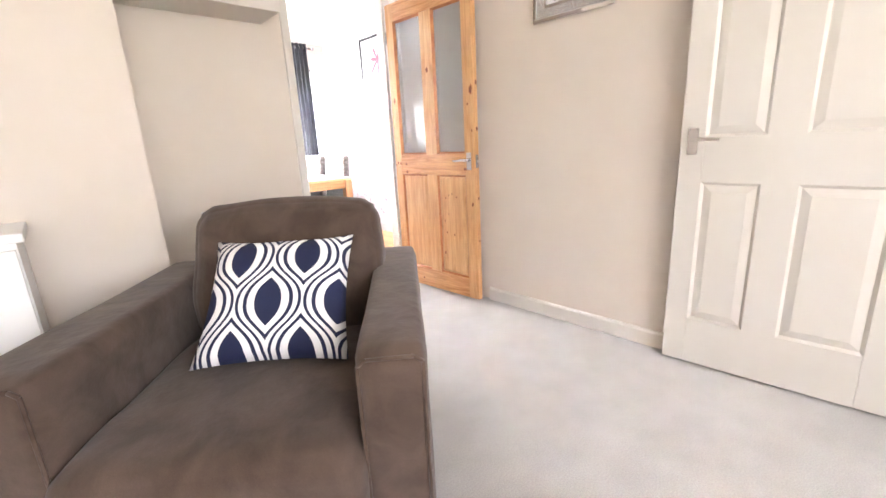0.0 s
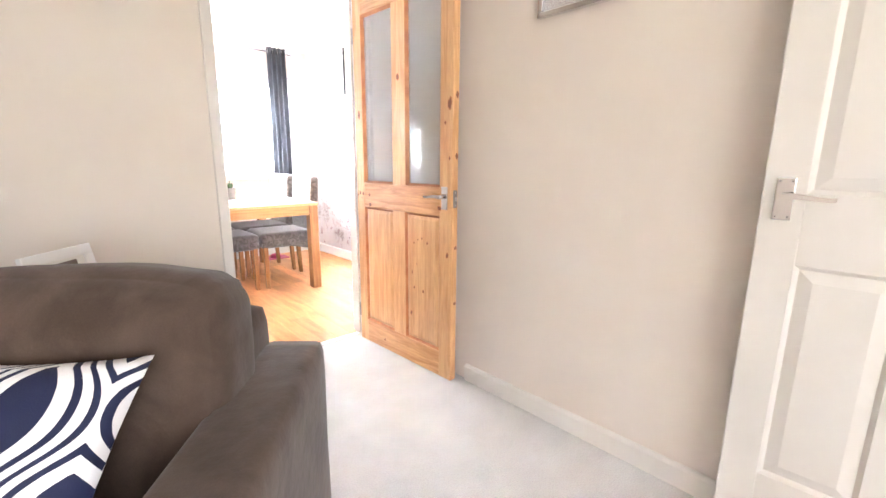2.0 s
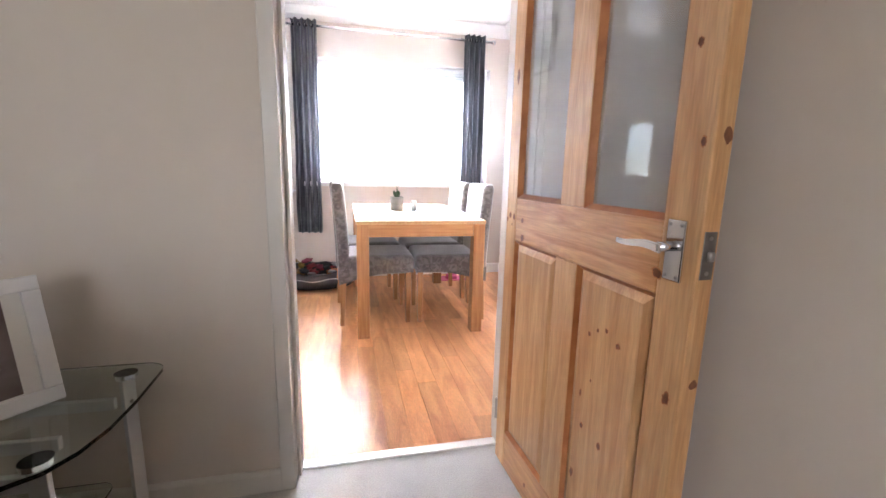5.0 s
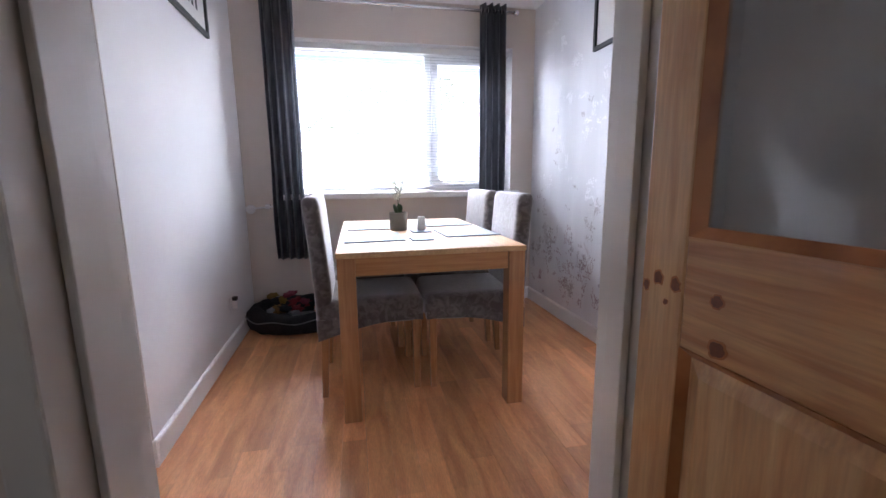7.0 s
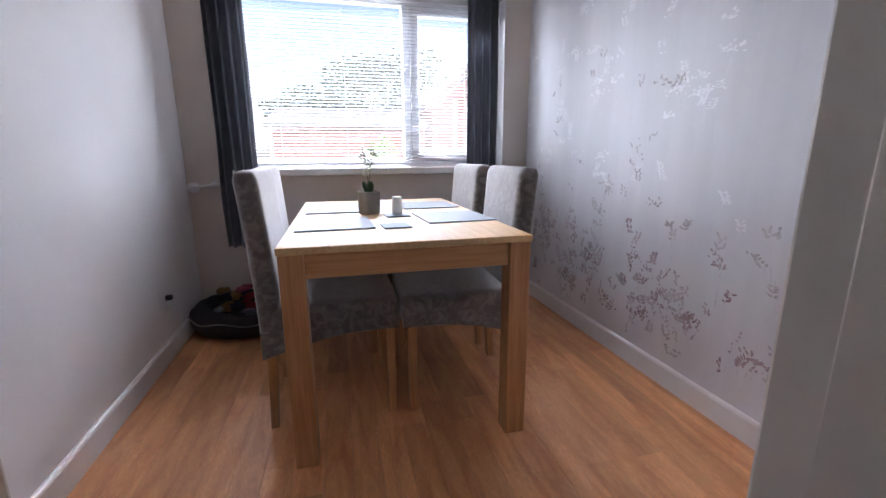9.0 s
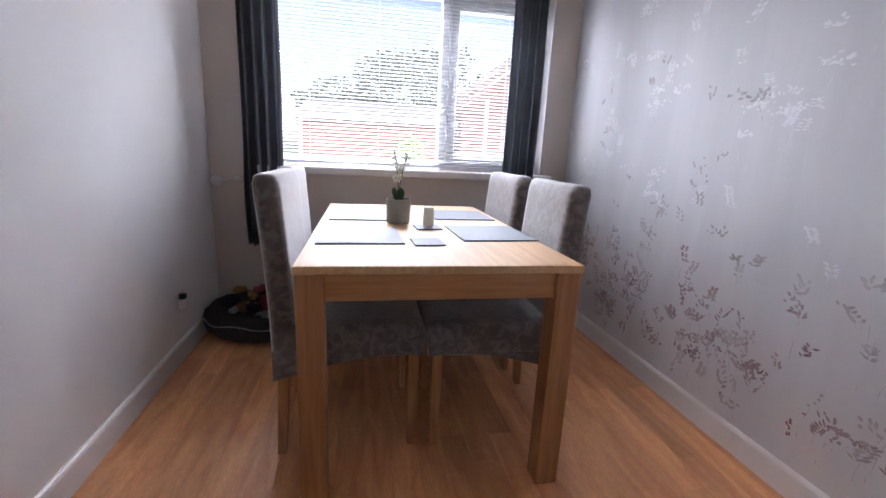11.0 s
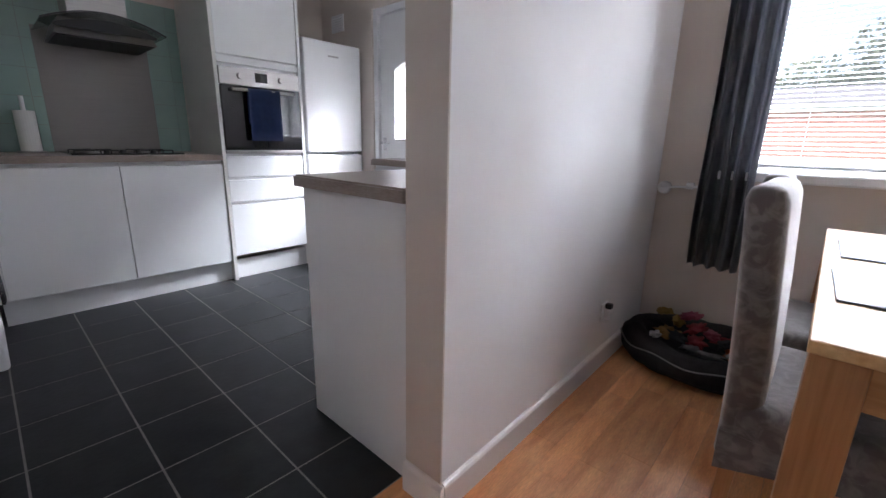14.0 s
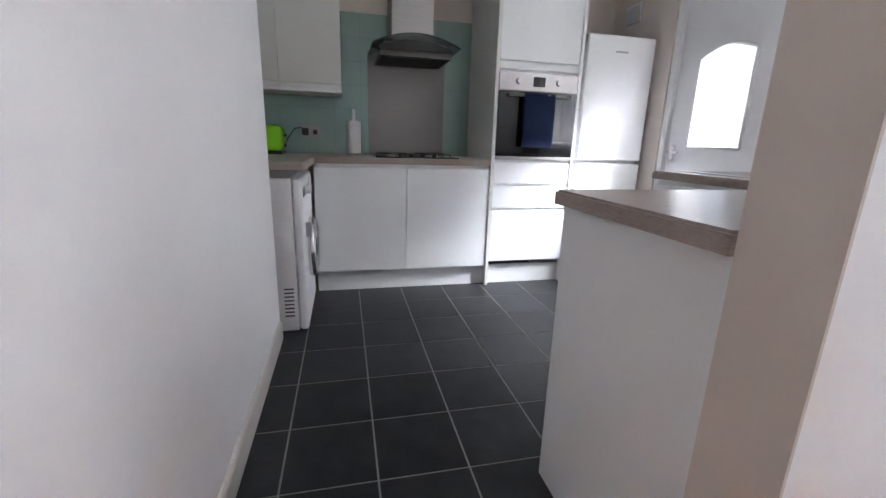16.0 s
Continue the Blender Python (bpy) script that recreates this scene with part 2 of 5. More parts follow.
def prism(outline, h0, h1, axis="z"):
    """A flat outline pushed from h0 to h1 along an axis; the outline is (x, y), (y, z) or (x, z)."""
    put = {"z": lambda a, b, h: (a, b, h), "x": lambda a, b, h: (h, a, b), "y": lambda a, b, h: (a, h, b)}[axis]
    bm = bmesh.new()
    lo = [bm.verts.new(put(a, b, h0)) for a, b in outline]
    hi = [bm.verts.new(put(a, b, h1)) for a, b in outline]
    n = len(outline)
    bm.faces.new(lo[::-1])
    bm.faces.new(hi)
    for i in range(n):
        bm.faces.new((lo[i], lo[(i + 1) % n], hi[(i + 1) % n], hi[i]))
    bmesh.ops.recalc_face_normals(bm, faces=bm.faces[:])
    return bm


def mesh_from(name, bm, mat, smooth=False):
    me = bpy.data.meshes.new(name)
    bm.to_mesh(me)
    bm.free()
    me.materials.append(mat)
    if smooth:
        me.shade_smooth()
    return me


def part(name, bm, mat, parent=None, label="", smooth=False):
    ob = new(name, mesh_from(name, bm, mat, smooth))
    ob.parent = parent
    if label:
        ob["label"] = label
    return ob


def thing(name, label, category, m=None, group=""):
    ob = new(name)
    ob.empty_display_size = 0.1
    if m is not None:
        ob.matrix_world = m
    return tagged(ob, label, category, group)


def plain(name, bm, mat, label, category, m=None, smooth=False, group=""):
    ob = part(name, bm, mat, None, "", smooth)
    if m is not None:
        ob.matrix_world = m
    return tagged(ob, label, category, group)


def structure(name, bm, mat, label, category="", smooth=False):
    return tagged(part(name, bm, mat, None, "", smooth), label, category or name.split("_")[0], kind="structure")


def run_matrix(p0, p1):
    d = Vector((p1[0] - p0[0], p1[1] - p0[1], 0))
    return Matrix.Translation((p0[0], p0[1], 0)) @ Matrix.Rotation(math.atan2(d.y, d.x), 4, "Z"), d.length


def wall(name, p0, p1, thick, mat, label, z1=2.45, holes=()):
    """A wall whose inner face runs from p0 to p1; its body lies to the left of that line by thick (to the right if negative). Holes: (s0, s1, z0, z1) along it."""
    m, length = run_matrix(p0, p1)
    bm = bmesh.new()
    t0, t1 = min(0, thick), max(0, thick)
    s = 0.0
    for a, b, za, zb in sorted(holes):
        if a > s:
            add_box(bm, s, a, t0, t1, 0, z1)
        if za > 0:
            add_box(bm, a, b, t0, t1, 0, za)
        if zb < z1:
            add_box(bm, a, b, t0, t1, zb, z1)
        s = b
    if s < length:
        add_box(bm, s, length, t0, t1, 0, z1)
    bm.transform(m)
    return structure(name, bm, mat, label, "wall")


def skirting(name, p0, p1, height=0.085, depth=0.016, side=1, label="white painted skirting board along the wall", mat=None):
    """A board with a rounded top along p0 to p1, standing out to the right (side 1) or left of that line."""
    m, length = run_matrix(p0, p1)
    prof = [(0, 0), (-depth, 0), (-depth, height - 0.012), (-depth * 0.75, height - 0.004), (-depth * 0.4, height), (0, height)]
    bm = prism([(a * side, b) for a, b in prof], 0, length, "x")
    bm.transform(m)
    return structure(name, bm, mat or WHITE, label, "baseboard")

# ---- floors, walls, ceilings ----
structure("floor_lounge", box(-1.8, 3.6, -2.2, 3.02, -0.06, 0.0), CARPET, "pale grey deep-pile carpet over the lounge floor", "floor")
floor_dining = structure("floor_dining", box(0.965, 3.6, 3.02, 6.1, -0.06, -0.008), GROUT, "glossy oak laminate floor of the dining area", "floor")
floor_kitchen = structure("floor_kitchen", box(-2.2, 0.965, 2.5, 6.1, -0.06, -0.0015), GROUT, "black slate-look tiled kitchen floor with grey joints", "floor")

E0, E1 = (2.545, -2.2), (2.433, 2.925)
wall("wall_lounge_east", E0, E1, -0.12, CREAM, "cream painted lounge wall", holes=((1.62, 2.42, 0, 2.03),))
wall("wall_hall", (3.6, -2.2), (3.6, 2.925), -0.1, CREAM, "cream painted hall wall beyond the doorway")
wall("wall_lounge_north", (-0.72, 2.925), (3.6, 2.925), 0.175, CREAM, "cream painted wall with the doorway to the dining area", holes=((2.275, 3.13, 0, 2.09),))
wall("wall_chimney_breast", (-1.8, 2.41), (0.694, 2.41), 0.13, CREAM, "cream painted chimney breast")
wall("wall_alcove_side", (0.694, 2.54), (0.694, 2.925), 0.14, CREAM, "cream painted side of the alcove")
wall("wall_lounge_west", (-1.8, -2.2), (-1.8, 2.41), 0.12, CREAM, "cream painted lounge wall")
wall("wall_lounge_south", (-1.8, -2.2), (3.6, -2.2), -0.2, CREAM, "cream painted lounge wall with the front window", holes=((0.9, 3.4, 0.85, 2.15),))
wall("wall_kitchen_return", (-0.72, 2.6), (-0.72, 2.925), -0.17, PALE, "pale painted return wall in the kitchen")
wall("wall_kitchen_south", (-2.2, 2.6), (-0.72, 2.6), -0.05, PALE, "pale painted kitchen wall")
wall("wall_kitchen_west", (-1.99, 6.0), (-1.99, 2.5), -0.2, BEIGE, "beige painted kitchen wall")
wall("wall_kitchen_north", (-2.1, 5.72), (0.96, 5.72), 0.32, BEIGE, "cream kitchen wall with the back door and window", holes=((0.86, 1.74, 0, 2.1), (1.84, 2.95, 1.02, 2.1)))
wall("wall_dining_north", (0.96, 5.8), (3.6, 5.8), 0.26, BEIGE, "beige painted dining wall with the window", holes=((0.46, 2.24, 0.915, 2.06),))
wall("wall_dining_east", (3.425, 3.1), (3.388, 5.8), -0.2, PAPER, "silver grey wallpaper with stems and seed heads")
bm = prism([(1.005, 4.05), (1.147, 4.05), (1.120, 5.8), (1.005, 5.8)], 0, 2.45)
structure("wall_partition", bm, PALE, "pale painted partition between dining area and kitchen", "wall")
# Thin skin on the wall end; its shade, facing off the window, is painted in.
structure("wall_partition_end", box(1.004, 1.148, 4.044, 4.0495, 0.0, 2.449), material("shaded_pale_paint", (0.60, 0.53, 0.475), 0.7, color2=(0.64, 0.57, 0.51), scale=3, bump=0.06, bump_scale=80), "pale end of the partition wall with warm shade in its colour", "wall")
# plaster skin of the dining side of the doorway wall
wall("wall_dining_south", (-0.72, 3.1), (1.555, 3.1), 0.004, PALE, "pale painted plaster beside the doorway")
wall("wall_dining_south_2", (2.41, 3.1), (3.425, 3.1), 0.004, PALE, "pale painted plaster beside the doorway")
structure("ceiling_lounge", box(-1.9, 3.7, -2.3, 3.0, 2.45, 2.55), CEIL, "white painted lounge ceiling", "ceiling")
structure("ceiling_dining", box(-2.2, 3.7, 3.0, 6.1, 2.451, 2.55), CEIL, "white painted dining and kitchen ceiling", "ceiling")
for n, (a, b) in enumerate((((1.12, 5.8), (3.39, 5.8)), ((3.388, 5.8), (3.42, 3.105)), ((1.147, 4.05), (1.12, 5.8)))):
    m, length = run_matrix(a, b)
    bm = prism([(0, 2.45), (0, 2.355), (-0.02, 2.36), (-0.05, 2.385), (-0.075, 2.415), (-0.09, 2.435), (-0.095, 2.45)], 0, length, "x")
    bm.transform(m)
    structure(f"trim_coving_{n + 1}", bm, CEIL, "white plaster coving along the ceiling", "coving")

skirting("baseboard_lounge_east", (2.433 + 0.0219 * 0.785, 2.14), (2.433 + 0.0219 * 2.68, 0.245), side=1)
skirting("baseboard_alcove", (0.694, 2.925), (1.556, 2.925), height=0.075)
skirting("baseboard_dining_east", (3.388, 5.8), (3.425, 3.105), height=0.10, mat=SKIRT)
skirting("baseboard_partition", (1.147, 4.05), (1.120, 5.8), height=0.10, mat=SKIRT)
skirting("baseboard_partition_end", (1.005, 4.044), (1.163, 4.044), height=0.10, mat=SKIRT)
skirting("baseboard_kitchen_south", (1.5, 3.104), (-0.69, 3.104), height=0.10)
skirting("baseboard_dining_north", (1.12, 5.8), (3.388, 5.8), height=0.10, mat=SKIRT)

# doorway lining
trim = structure("trim_door_lining", box(1.553, 1.600, 2.908, 3.112, 0, 2.05, 0.004), WHITE, "white painted door lining and head", "door frame")
part("lining_post", box(2.362, 2.418, 2.937, 3.112, 0, 2.05, 0.004), WHITE, trim)
part("lining_head", box(1.553, 2.418, 2.908, 3.112, 2.052, 2.09, 0.004), WHITE, trim)
part("door_stop", box(1.6015, 1.613, 2.97, 3.05, 0.0, 2.05, 0.002), WHITE, trim)
part("door_stop", box(2.346, 2.3605, 3.012, 3.06, 0.0, 2.05, 0.002), WHITE, trim)
structure("trim_threshold", box(1.600, 2.362, 3.0, 3.042, -0.004, 0.007, 0.003), material("pale_metal_strip", (0.72, 0.70, 0.66), 0.3, 0.6), "pale metal threshold strip in the doorway", "threshold")


def raised_panel(s0, s1, z0, z1, deep=0.012, raise_to=0.004, edge=0.03, back=0.03):
    """A fielded panel in a door's frame, its face towards -y."""
    bm = bmesh.new()
    rings = []
    for e, y in ((0, deep), (0.008, deep), (edge, raise_to)):
        rings.append([bm.verts.new(p) for p in ((s0 + e, y, z0 + e), (s1 - e, y, z0 + e), (s1 - e, y, z1 - e), (s0 + e, y, z1 - e))])
    rings.insert(0, [bm.verts.new(p) for p in ((s0, back, z0), (s1, back, z0), (s1, back, z1), (s0, back, z1))])
    for a, b in zip(rings, rings[1:]):
        for i in range(4):
            bm.faces.new((a[i], a[(i + 1) % 4], b[(i + 1) % 4], b[i]))
    bm.faces.new(rings[-1])
    bm.faces.new(rings[0][::-1])
    bmesh.ops.recalc_face_normals(bm, faces=bm.faces[:])
    return bm


def moulding(s0, s1, z0, z1, w=0.013, y0=0.001, y1=0.012):
    """A sloped bead round a panel opening."""
    bm = bmesh.new()
    a = [bm.verts.new(p) for p in ((s0, y0, z0), (s1, y0, z0), (s1, y0, z1), (s0, y0, z1))]
    b = [bm.verts.new(p) for p in ((s0 + w, y1, z0 + w), (s1 - w, y1, z0 + w), (s1 - w, y1, z1 - w), (s0 + w, y1, z1 - w))]
    for i in range(4):
        bm.faces.new((a[i], a[(i + 1) % 4], b[(i + 1) % 4], b[i]))
    ex = bmesh.ops.extrude_face_region(bm, geom=bm.faces[:])
    bmesh.ops.translate(bm, vec=(0, 0.004, 0), verts=[v for v in ex["geom"] if isinstance(v, bmesh.types.BMVert)])
    bmesh.ops.recalc_face_normals(bm, faces=bm.faces[:])
    return bm


def lever_handle(parent, s, z, way, drop=0.0):
    """A chrome backplate with a lever that points along way (1 or -1)."""
    h = part("door_handle", box(s - 0.02, s + 0.02, -0.006, 0.0, z - 0.055, z + 0.055, 0.002), CHROME, parent, "chrome lever handle on a square backplate")
    bm = bmesh.new()
    cyl(bm, (s, -0.004, z + 0.008), (s, -0.042, z + 0.008), 0.009)
    part("spindle", bm, CHROME, h, smooth=True)
    arc = [(k / 10, 0.010 - 0.004 * k / 10, 0.003 * math.sin(k * 0.55)) for k in range(11)]
    outline = [(s + way * (0.11 * f - 0.008), z + 0.008 + u + r * 0.7) for f, r, u in arc] + [(s + way * (0.11 * f - 0.008), z + 0.008 + u - r) for f, r, u in arc[::-1]]
    bm = prism(outline, -0.049, -0.037, "y")
    bmesh.ops.bevel(bm, geom=[e for e in bm.edges if abs(e.verts[0].co.y - e.verts[1].co.y) < 1e-6], offset=0.003, segments=2, affect="EDGES")
    part("lever", bm, CHROME, h)
    bm = bmesh.new()
    for dz in (-0.046, 0.046):
        for ds in (-0.013, 0.013):
            cyl(bm, (s + ds, -0.006, z + dz), (s + ds, -0.0075, z + dz), 0.003, seg=8)
    part("screws", bm, STEEL, h)
    return h


# pine half-glazed door, folded back against the east wall
m, leaf = run_matrix((2.316, 2.935), (2.353, 2.162))
door = tagged(new("door_1"), "half-glazed knotty pine door standing open", "door", kind="structure")
door.matrix_world = m
H, T = 1.985, 0.038
part("hinge_stile", box(0, 0.072, 0, T, 0.012, H, 0.003), PINE, door)
part("latch_stile", box(0.690, leaf, 0, T, 0.012, H, 0.003), PINE, door)
part("muntin", box(0.330, 0.432, 0.0, T, 0.15, 0.845, 0.003), PINE, door)
part("glazing_muntin", box(0.335, 0.440, 0.0, T, 0.985, 1.87, 0.003), PINE, door)
for n, (za, zb) in {"bottom_rail": (0.012, 0.15), "lock_rail": (0.845, 0.985), "top_rail": (1.87, H)}.items():
    part(n, box(0.072, 0.690, 0.0005, T - 0.0005, za, zb, 0.003), PINE_H, door)
for a, b in ((0.072, 0.330), (0.432, 0.690)):
    part("panel", raised_panel(a, b, 0.15, 0.845), PINE, door)
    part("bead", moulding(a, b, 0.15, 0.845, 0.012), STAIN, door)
for a, b in ((0.072, 0.335), (0.440, 0.690)):
    part("pane", box(a + 0.002, b - 0.002, 0.016, 0.020, 0.987, 1.868), FROST, door, "pale etched glass pane")
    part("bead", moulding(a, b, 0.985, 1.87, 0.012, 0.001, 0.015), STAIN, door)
lever_handle(door, leaf - 0.048, 0.935, -1, 0.0)
plate = part("latch_plate", box(leaf - 0.001, leaf + 0.0014, 0.006, 0.032, 0.893, 0.975, 0.0006, 1), STEELDARK, door, "dull steel latch plate")
part("latch_bolt", soft_box(leaf + 0.0014, leaf + 0.011, 0.013, 0.025, 0.925, 0.943, 0.004, 3), STEEL, plate, smooth=True)
part("screw", rod((leaf + 0.001, 0.019, 0.904), (leaf + 0.0022, 0.019, 0.904), 0.004, seg=10), STEEL, plate)
part("screw", rod((leaf + 0.001, 0.019, 0.964), (leaf + 0.0022, 0.019, 0.964), 0.004, seg=10), STEEL, plate)
rnd = random.Random(5)
spots = [(leaf - 0.022, 1.36, 0.012, 0.028), (leaf - 0.05, 1.28, 0.006, 0.008), (leaf - 0.02, 1.12, 0.006, 0.009), (0.04, 1.36, 0.009, 0.024), (0.385, 1.52, 0.012, 0.015), (0.03, 0.925, 0.009, 0.010), (0.010, 0.911, 0.006, 0.008), (0.060, 0.921, 0.008, 0.010), (0.046, 0.896, 0.004, 0.004), (0.120, 0.917, 0.009, 0.008), (0.126, 0.862, 0.012, 0.010), (leaf - 0.085, 0.885, 0.014, 0.010),
         (0.57, 0.44, 0.007, 0.010), (0.50, 0.45, 0.006, 0.008), (0.475, 0.30, 0.007, 0.013), (0.50, 0.69, 0.005, 0.006), (0.56, 0.72, 0.005, 0.006), (0.60, 0.70, 0.006, 0.007), (0.53, 0.71, 0.004, 0.005), (0.52, 0.58, 0.003, 0.004), (leaf - 0.03, 0.66, 0.008, 0.012), (0.24, 0.07, 0.007, 0.010), (0.485, 0.53, 0.004, 0.010)]
for s, z, a, b in spots:
    field = 0.0038 if (0.11 < s < 0.30 or 0.47 < s < 0.66) and 0.18 < z < 0.81 else 0.0
    lean = rnd.uniform(-0.5, 0.5)
    rim = [(rnd.uniform(0.75, 1.15), i * math.pi / 8) for i in range(16)]
    for grow, lift, mt in ((1.12, 0.0003, STAIN), (0.85, 0.0006, KNOT)):
        bm = prism([(s + grow * r * a * math.cos(k), z + grow * r * b * (math.sin(k) + lean * math.cos(k) * 0.5)) for r, k in rim], field - lift, field + 0.002, "y")
        part("knot", bm, mt, door, "dark knot in the pine")
# knots on the latch edge
for z, b in ((1.40, 0.016), (1.13, 0.014), (0.70, 0.010), (0.42, 0.008)):
    part("knot", prism([(0.026 + 0.010 * rnd.uniform(0.7, 1.1) * math.cos(k), z + b * rnd.uniform(0.7, 1.1) * math.sin(k)) for k in [i * math.pi / 7 for i in range(14)]], leaf - 0.002, leaf + 0.0005, "x"), KNOT, door, "dark knot in the pine")
for z in (0.2, 1.78):
    part("hinge", rod((-0.006, 0.0, z - 0.04), (-0.006, 0.0, z + 0.04), 0.006, seg=10), STEEL, door)

# white moulded door, folded back against the east wall
m, leaf2 = run_matrix((2.390, 1.004), (2.438, 0.242))
door2 = tagged(new("door_2"), "white moulded panel door standing open", "door", kind="structure")
door2.matrix_world = m
cols, rows_z = ((0.092, 0.298), (0.412, 0.670)), ((0.225, 0.845), (1.03, 1.86))
part("stile", box(0, 0.092, 0, T, 0.012, H, 0.003), WHITE, door2)
part("stile", box(0.670, leaf2, 0, T, 0.012, H, 0.003), WHITE, door2)
part("rail", box(0.092, 0.670, 0.0002, T, 0.012, 0.225), WHITE, door2)
part("rail", box(0.092, 0.670, 0.0002, T, 0.845, 1.03), WHITE, door2)
part("rail", box(0.092, 0.670, 0.0002, T, 1.86, H), WHITE, door2)
for za, zb in rows_z:
    part("muntin", box(0.298, 0.412, 0.0003, T, za, zb), WHITE, door2)
    for a, b in cols:
        part("panel", raised_panel(a, b, za, zb, 0.011, 0.002, 0.042), WHITE, door2)
        part("bead", moulding(a, b, za, zb, 0.012, 0.0, 0.011), WHITE, door2)
lever_handle(door2, 0.048, 1.015, 1, 0.0)

# ---- lounge ----
CHAIR_POSE = pose(0.501, 1.247, 0, 0, 0, -37.8)
arm_chair = thing("armchair", "brown suede armchair with broad square arms", "armchair", CHAIR_POSE)
part("base", soft_box(-0.33, 0.33, 0.03, 0.93, 0.09, 0.30, 0.03, 6), SUEDE, arm_chair, smooth=True)
part("seat_cushion", soft_box(-0.298, 0.325, -0.05, 0.66, 0.27, 0.462, 0.05, 12, 0.006, 3, 0.012), SUEDE, arm_chair, smooth=True)
part("back_frame", soft_box(-0.345, 0.345, 0.80, 0.96, 0.10, 0.755, 0.03, 8, 0.003, 5), SUEDE, arm_chair, smooth=True)
bm = soft_box(-0.305, 0.305, -0.10, 0.10, -0.22, 0.236, 0.065, 22, 0.018, 9, 0.02)
bm.transform(Matrix.Translation((0.04, 0.715, 0.640)) @ Matrix.Rotation(radians(-14), 4, "X"))
part("back_cushion", bm, SUEDE, arm_chair, smooth=True)
for side in (-1, 1):
    a, b = (0.322, 0.482) if side > 0 else (-0.482, -0.296)
    part("armrest", soft_box(a, b, 0.0, 0.96, 0.09, 0.655, 0.03, 9, 0.004, 20 + side), SUEDE, arm_chair, smooth=True)
    ring = [(a + 0.012, 0.10), (b - 0.012, 0.10), (b - 0.012, 0.63), (b - 0.03, 0.643), (a + 0.03, 0.643), (a + 0.012, 0.63)]
    bm = bmesh.new()
    for (p, q), (r, s) in zip(ring, ring[1:] + ring[:1]):
        cyl(bm, (p, 0.002, q), (r, 0.002, s), 0.0045, seg=8)
    part("piping", bm, SUEDE, arm_chair, "raised piping round the arm front", smooth=True)
    for y in (0.07, 0.89):
        part("foot", rod((side * 0.42, y, 0), (side * 0.42, y, 0.10), 0.022, 0.03), material("dark_wood_foot", (0.05, 0.03, 0.02), 0.4) if side < 0 and y < 0.1 else bpy.data.materials["dark_wood_foot"], arm_chair)

# ---- dining ----
TX0, TX1, TY0, TY1, TZ = 1.835, 2.662, 4.158, 5.49, 0.757
table = thing("dining_table", "light oak dining table set with placemats", "table", pose((TX0 + TX1) / 2, (TY0 + TY1) / 2, 0))
w, l = (TX1 - TX0) / 2, (TY1 - TY0) / 2
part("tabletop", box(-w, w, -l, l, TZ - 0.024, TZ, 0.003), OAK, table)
for sx in (-1, 1):
    for sy in (-1, 1):
        x0, x1 = sorted((sx * (w - 0.004), sx * (w - 0.079)))
        y0, y1 = sorted((sy * (l - 0.004), sy * (l - 0.079)))
        part("leg", box(x0, x1, y0, y1, 0, TZ - 0.024, 0.003), OAKLEG_SHADED, table)
for s in (-1, 1):
    part("apron", box(-w + 0.079, w - 0.079, s * (l - 0.03) - 0.011, s * (l - 0.03) + 0.011, TZ - 0.105, TZ - 0.024, 0.002), OAK_X_SHADED, table)
    part("apron", box(s * (w - 0.03) - 0.011, s * (w - 0.03) + 0.011, -l + 0.079, l - 0.079, TZ - 0.105, TZ - 0.024, 0.002), OAK, table)


def dining_chair(m):
    """An upholstered high-back chair: it faces +x, its rear legs stand at x = 0, its width runs along y."""
    c = thing("dining_chair", "high-back dining chair in grey leaf-patterned fabric on oak legs", "chair", m, "chairs round the table")
    hw = 0.225
    # seat with an arched skirt between the legs
    n = 14
    bm = soft_box(-0.03, 0.47, -hw, hw, 0.36, 0.485, 0.028, 9, 0.002, 2, 0.006)
    part("seat", bm, DAMASK, c, smooth=True)
    for sy in (-1, 1):
        arch = [(-0.035 + 0.503 * k / n, 0.295 + 0.078 * math.sin(0.62 * math.pi * k / n)) for k in range(n + 1)]
        part("skirt", prism(arch + [(0.468, 0.40), (-0.035, 0.40)], sy * hw - 0.006, sy * hw + 0.002 * sy, "y"), DAMASK, c)
    for x, low, rise in ((-0.035, 0.295, 0.05), (0.462, 0.367, 0.016)):
        arch = [(-hw + 2 * hw * k / n, low + rise * math.sin(math.pi * k / n)) for k in range(n + 1)]
        part("skirt", prism(arch + [(hw, 0.40), (-hw, 0.40)], x, x + 0.007, "x"), DAMASK, c)
    bm = soft_box(-0.042, 0.038, -hw, hw, 0.30, 0.975, 0.03, 12, 0.002, 4)
    for v in bm.verts:
        k = max(0.0, v.co.z - 0.42)
        v.co.x -= 0.035 * k + 0.06 * k * k
    part("backrest", bm, DAMASK, c, smooth=True)
    for x, lean in ((0.0, -0.02), (0.435, 0.0)):
        for sy in (-1, 1):
            bm = box(x - 0.019, x + 0.019, sy * (hw - 0.03) - 0.019, sy * (hw - 0.03) + 0.019, 0, 0.40, 0.003)
            for v in bm.verts:
                k = 1 - v.co.z / 0.4
                v.co.x = x + (v.co.x - x) * (1 - 0.25 * k) + lean * k
            part("leg", bm, OAKLEG_SHADED, c)
    return c


first = dining_chair(pose(1.76, 4.625, 0, 0, 0, 0))
copy_thing(first, pose(1.725, 5.15, 0, 0, 0, 2))
copy_thing(first, pose(2.72, 4.595, 0, 0, 0, 178))
copy_thing(first, pose(2.71, 5.12, 0, 0, 0, 181))


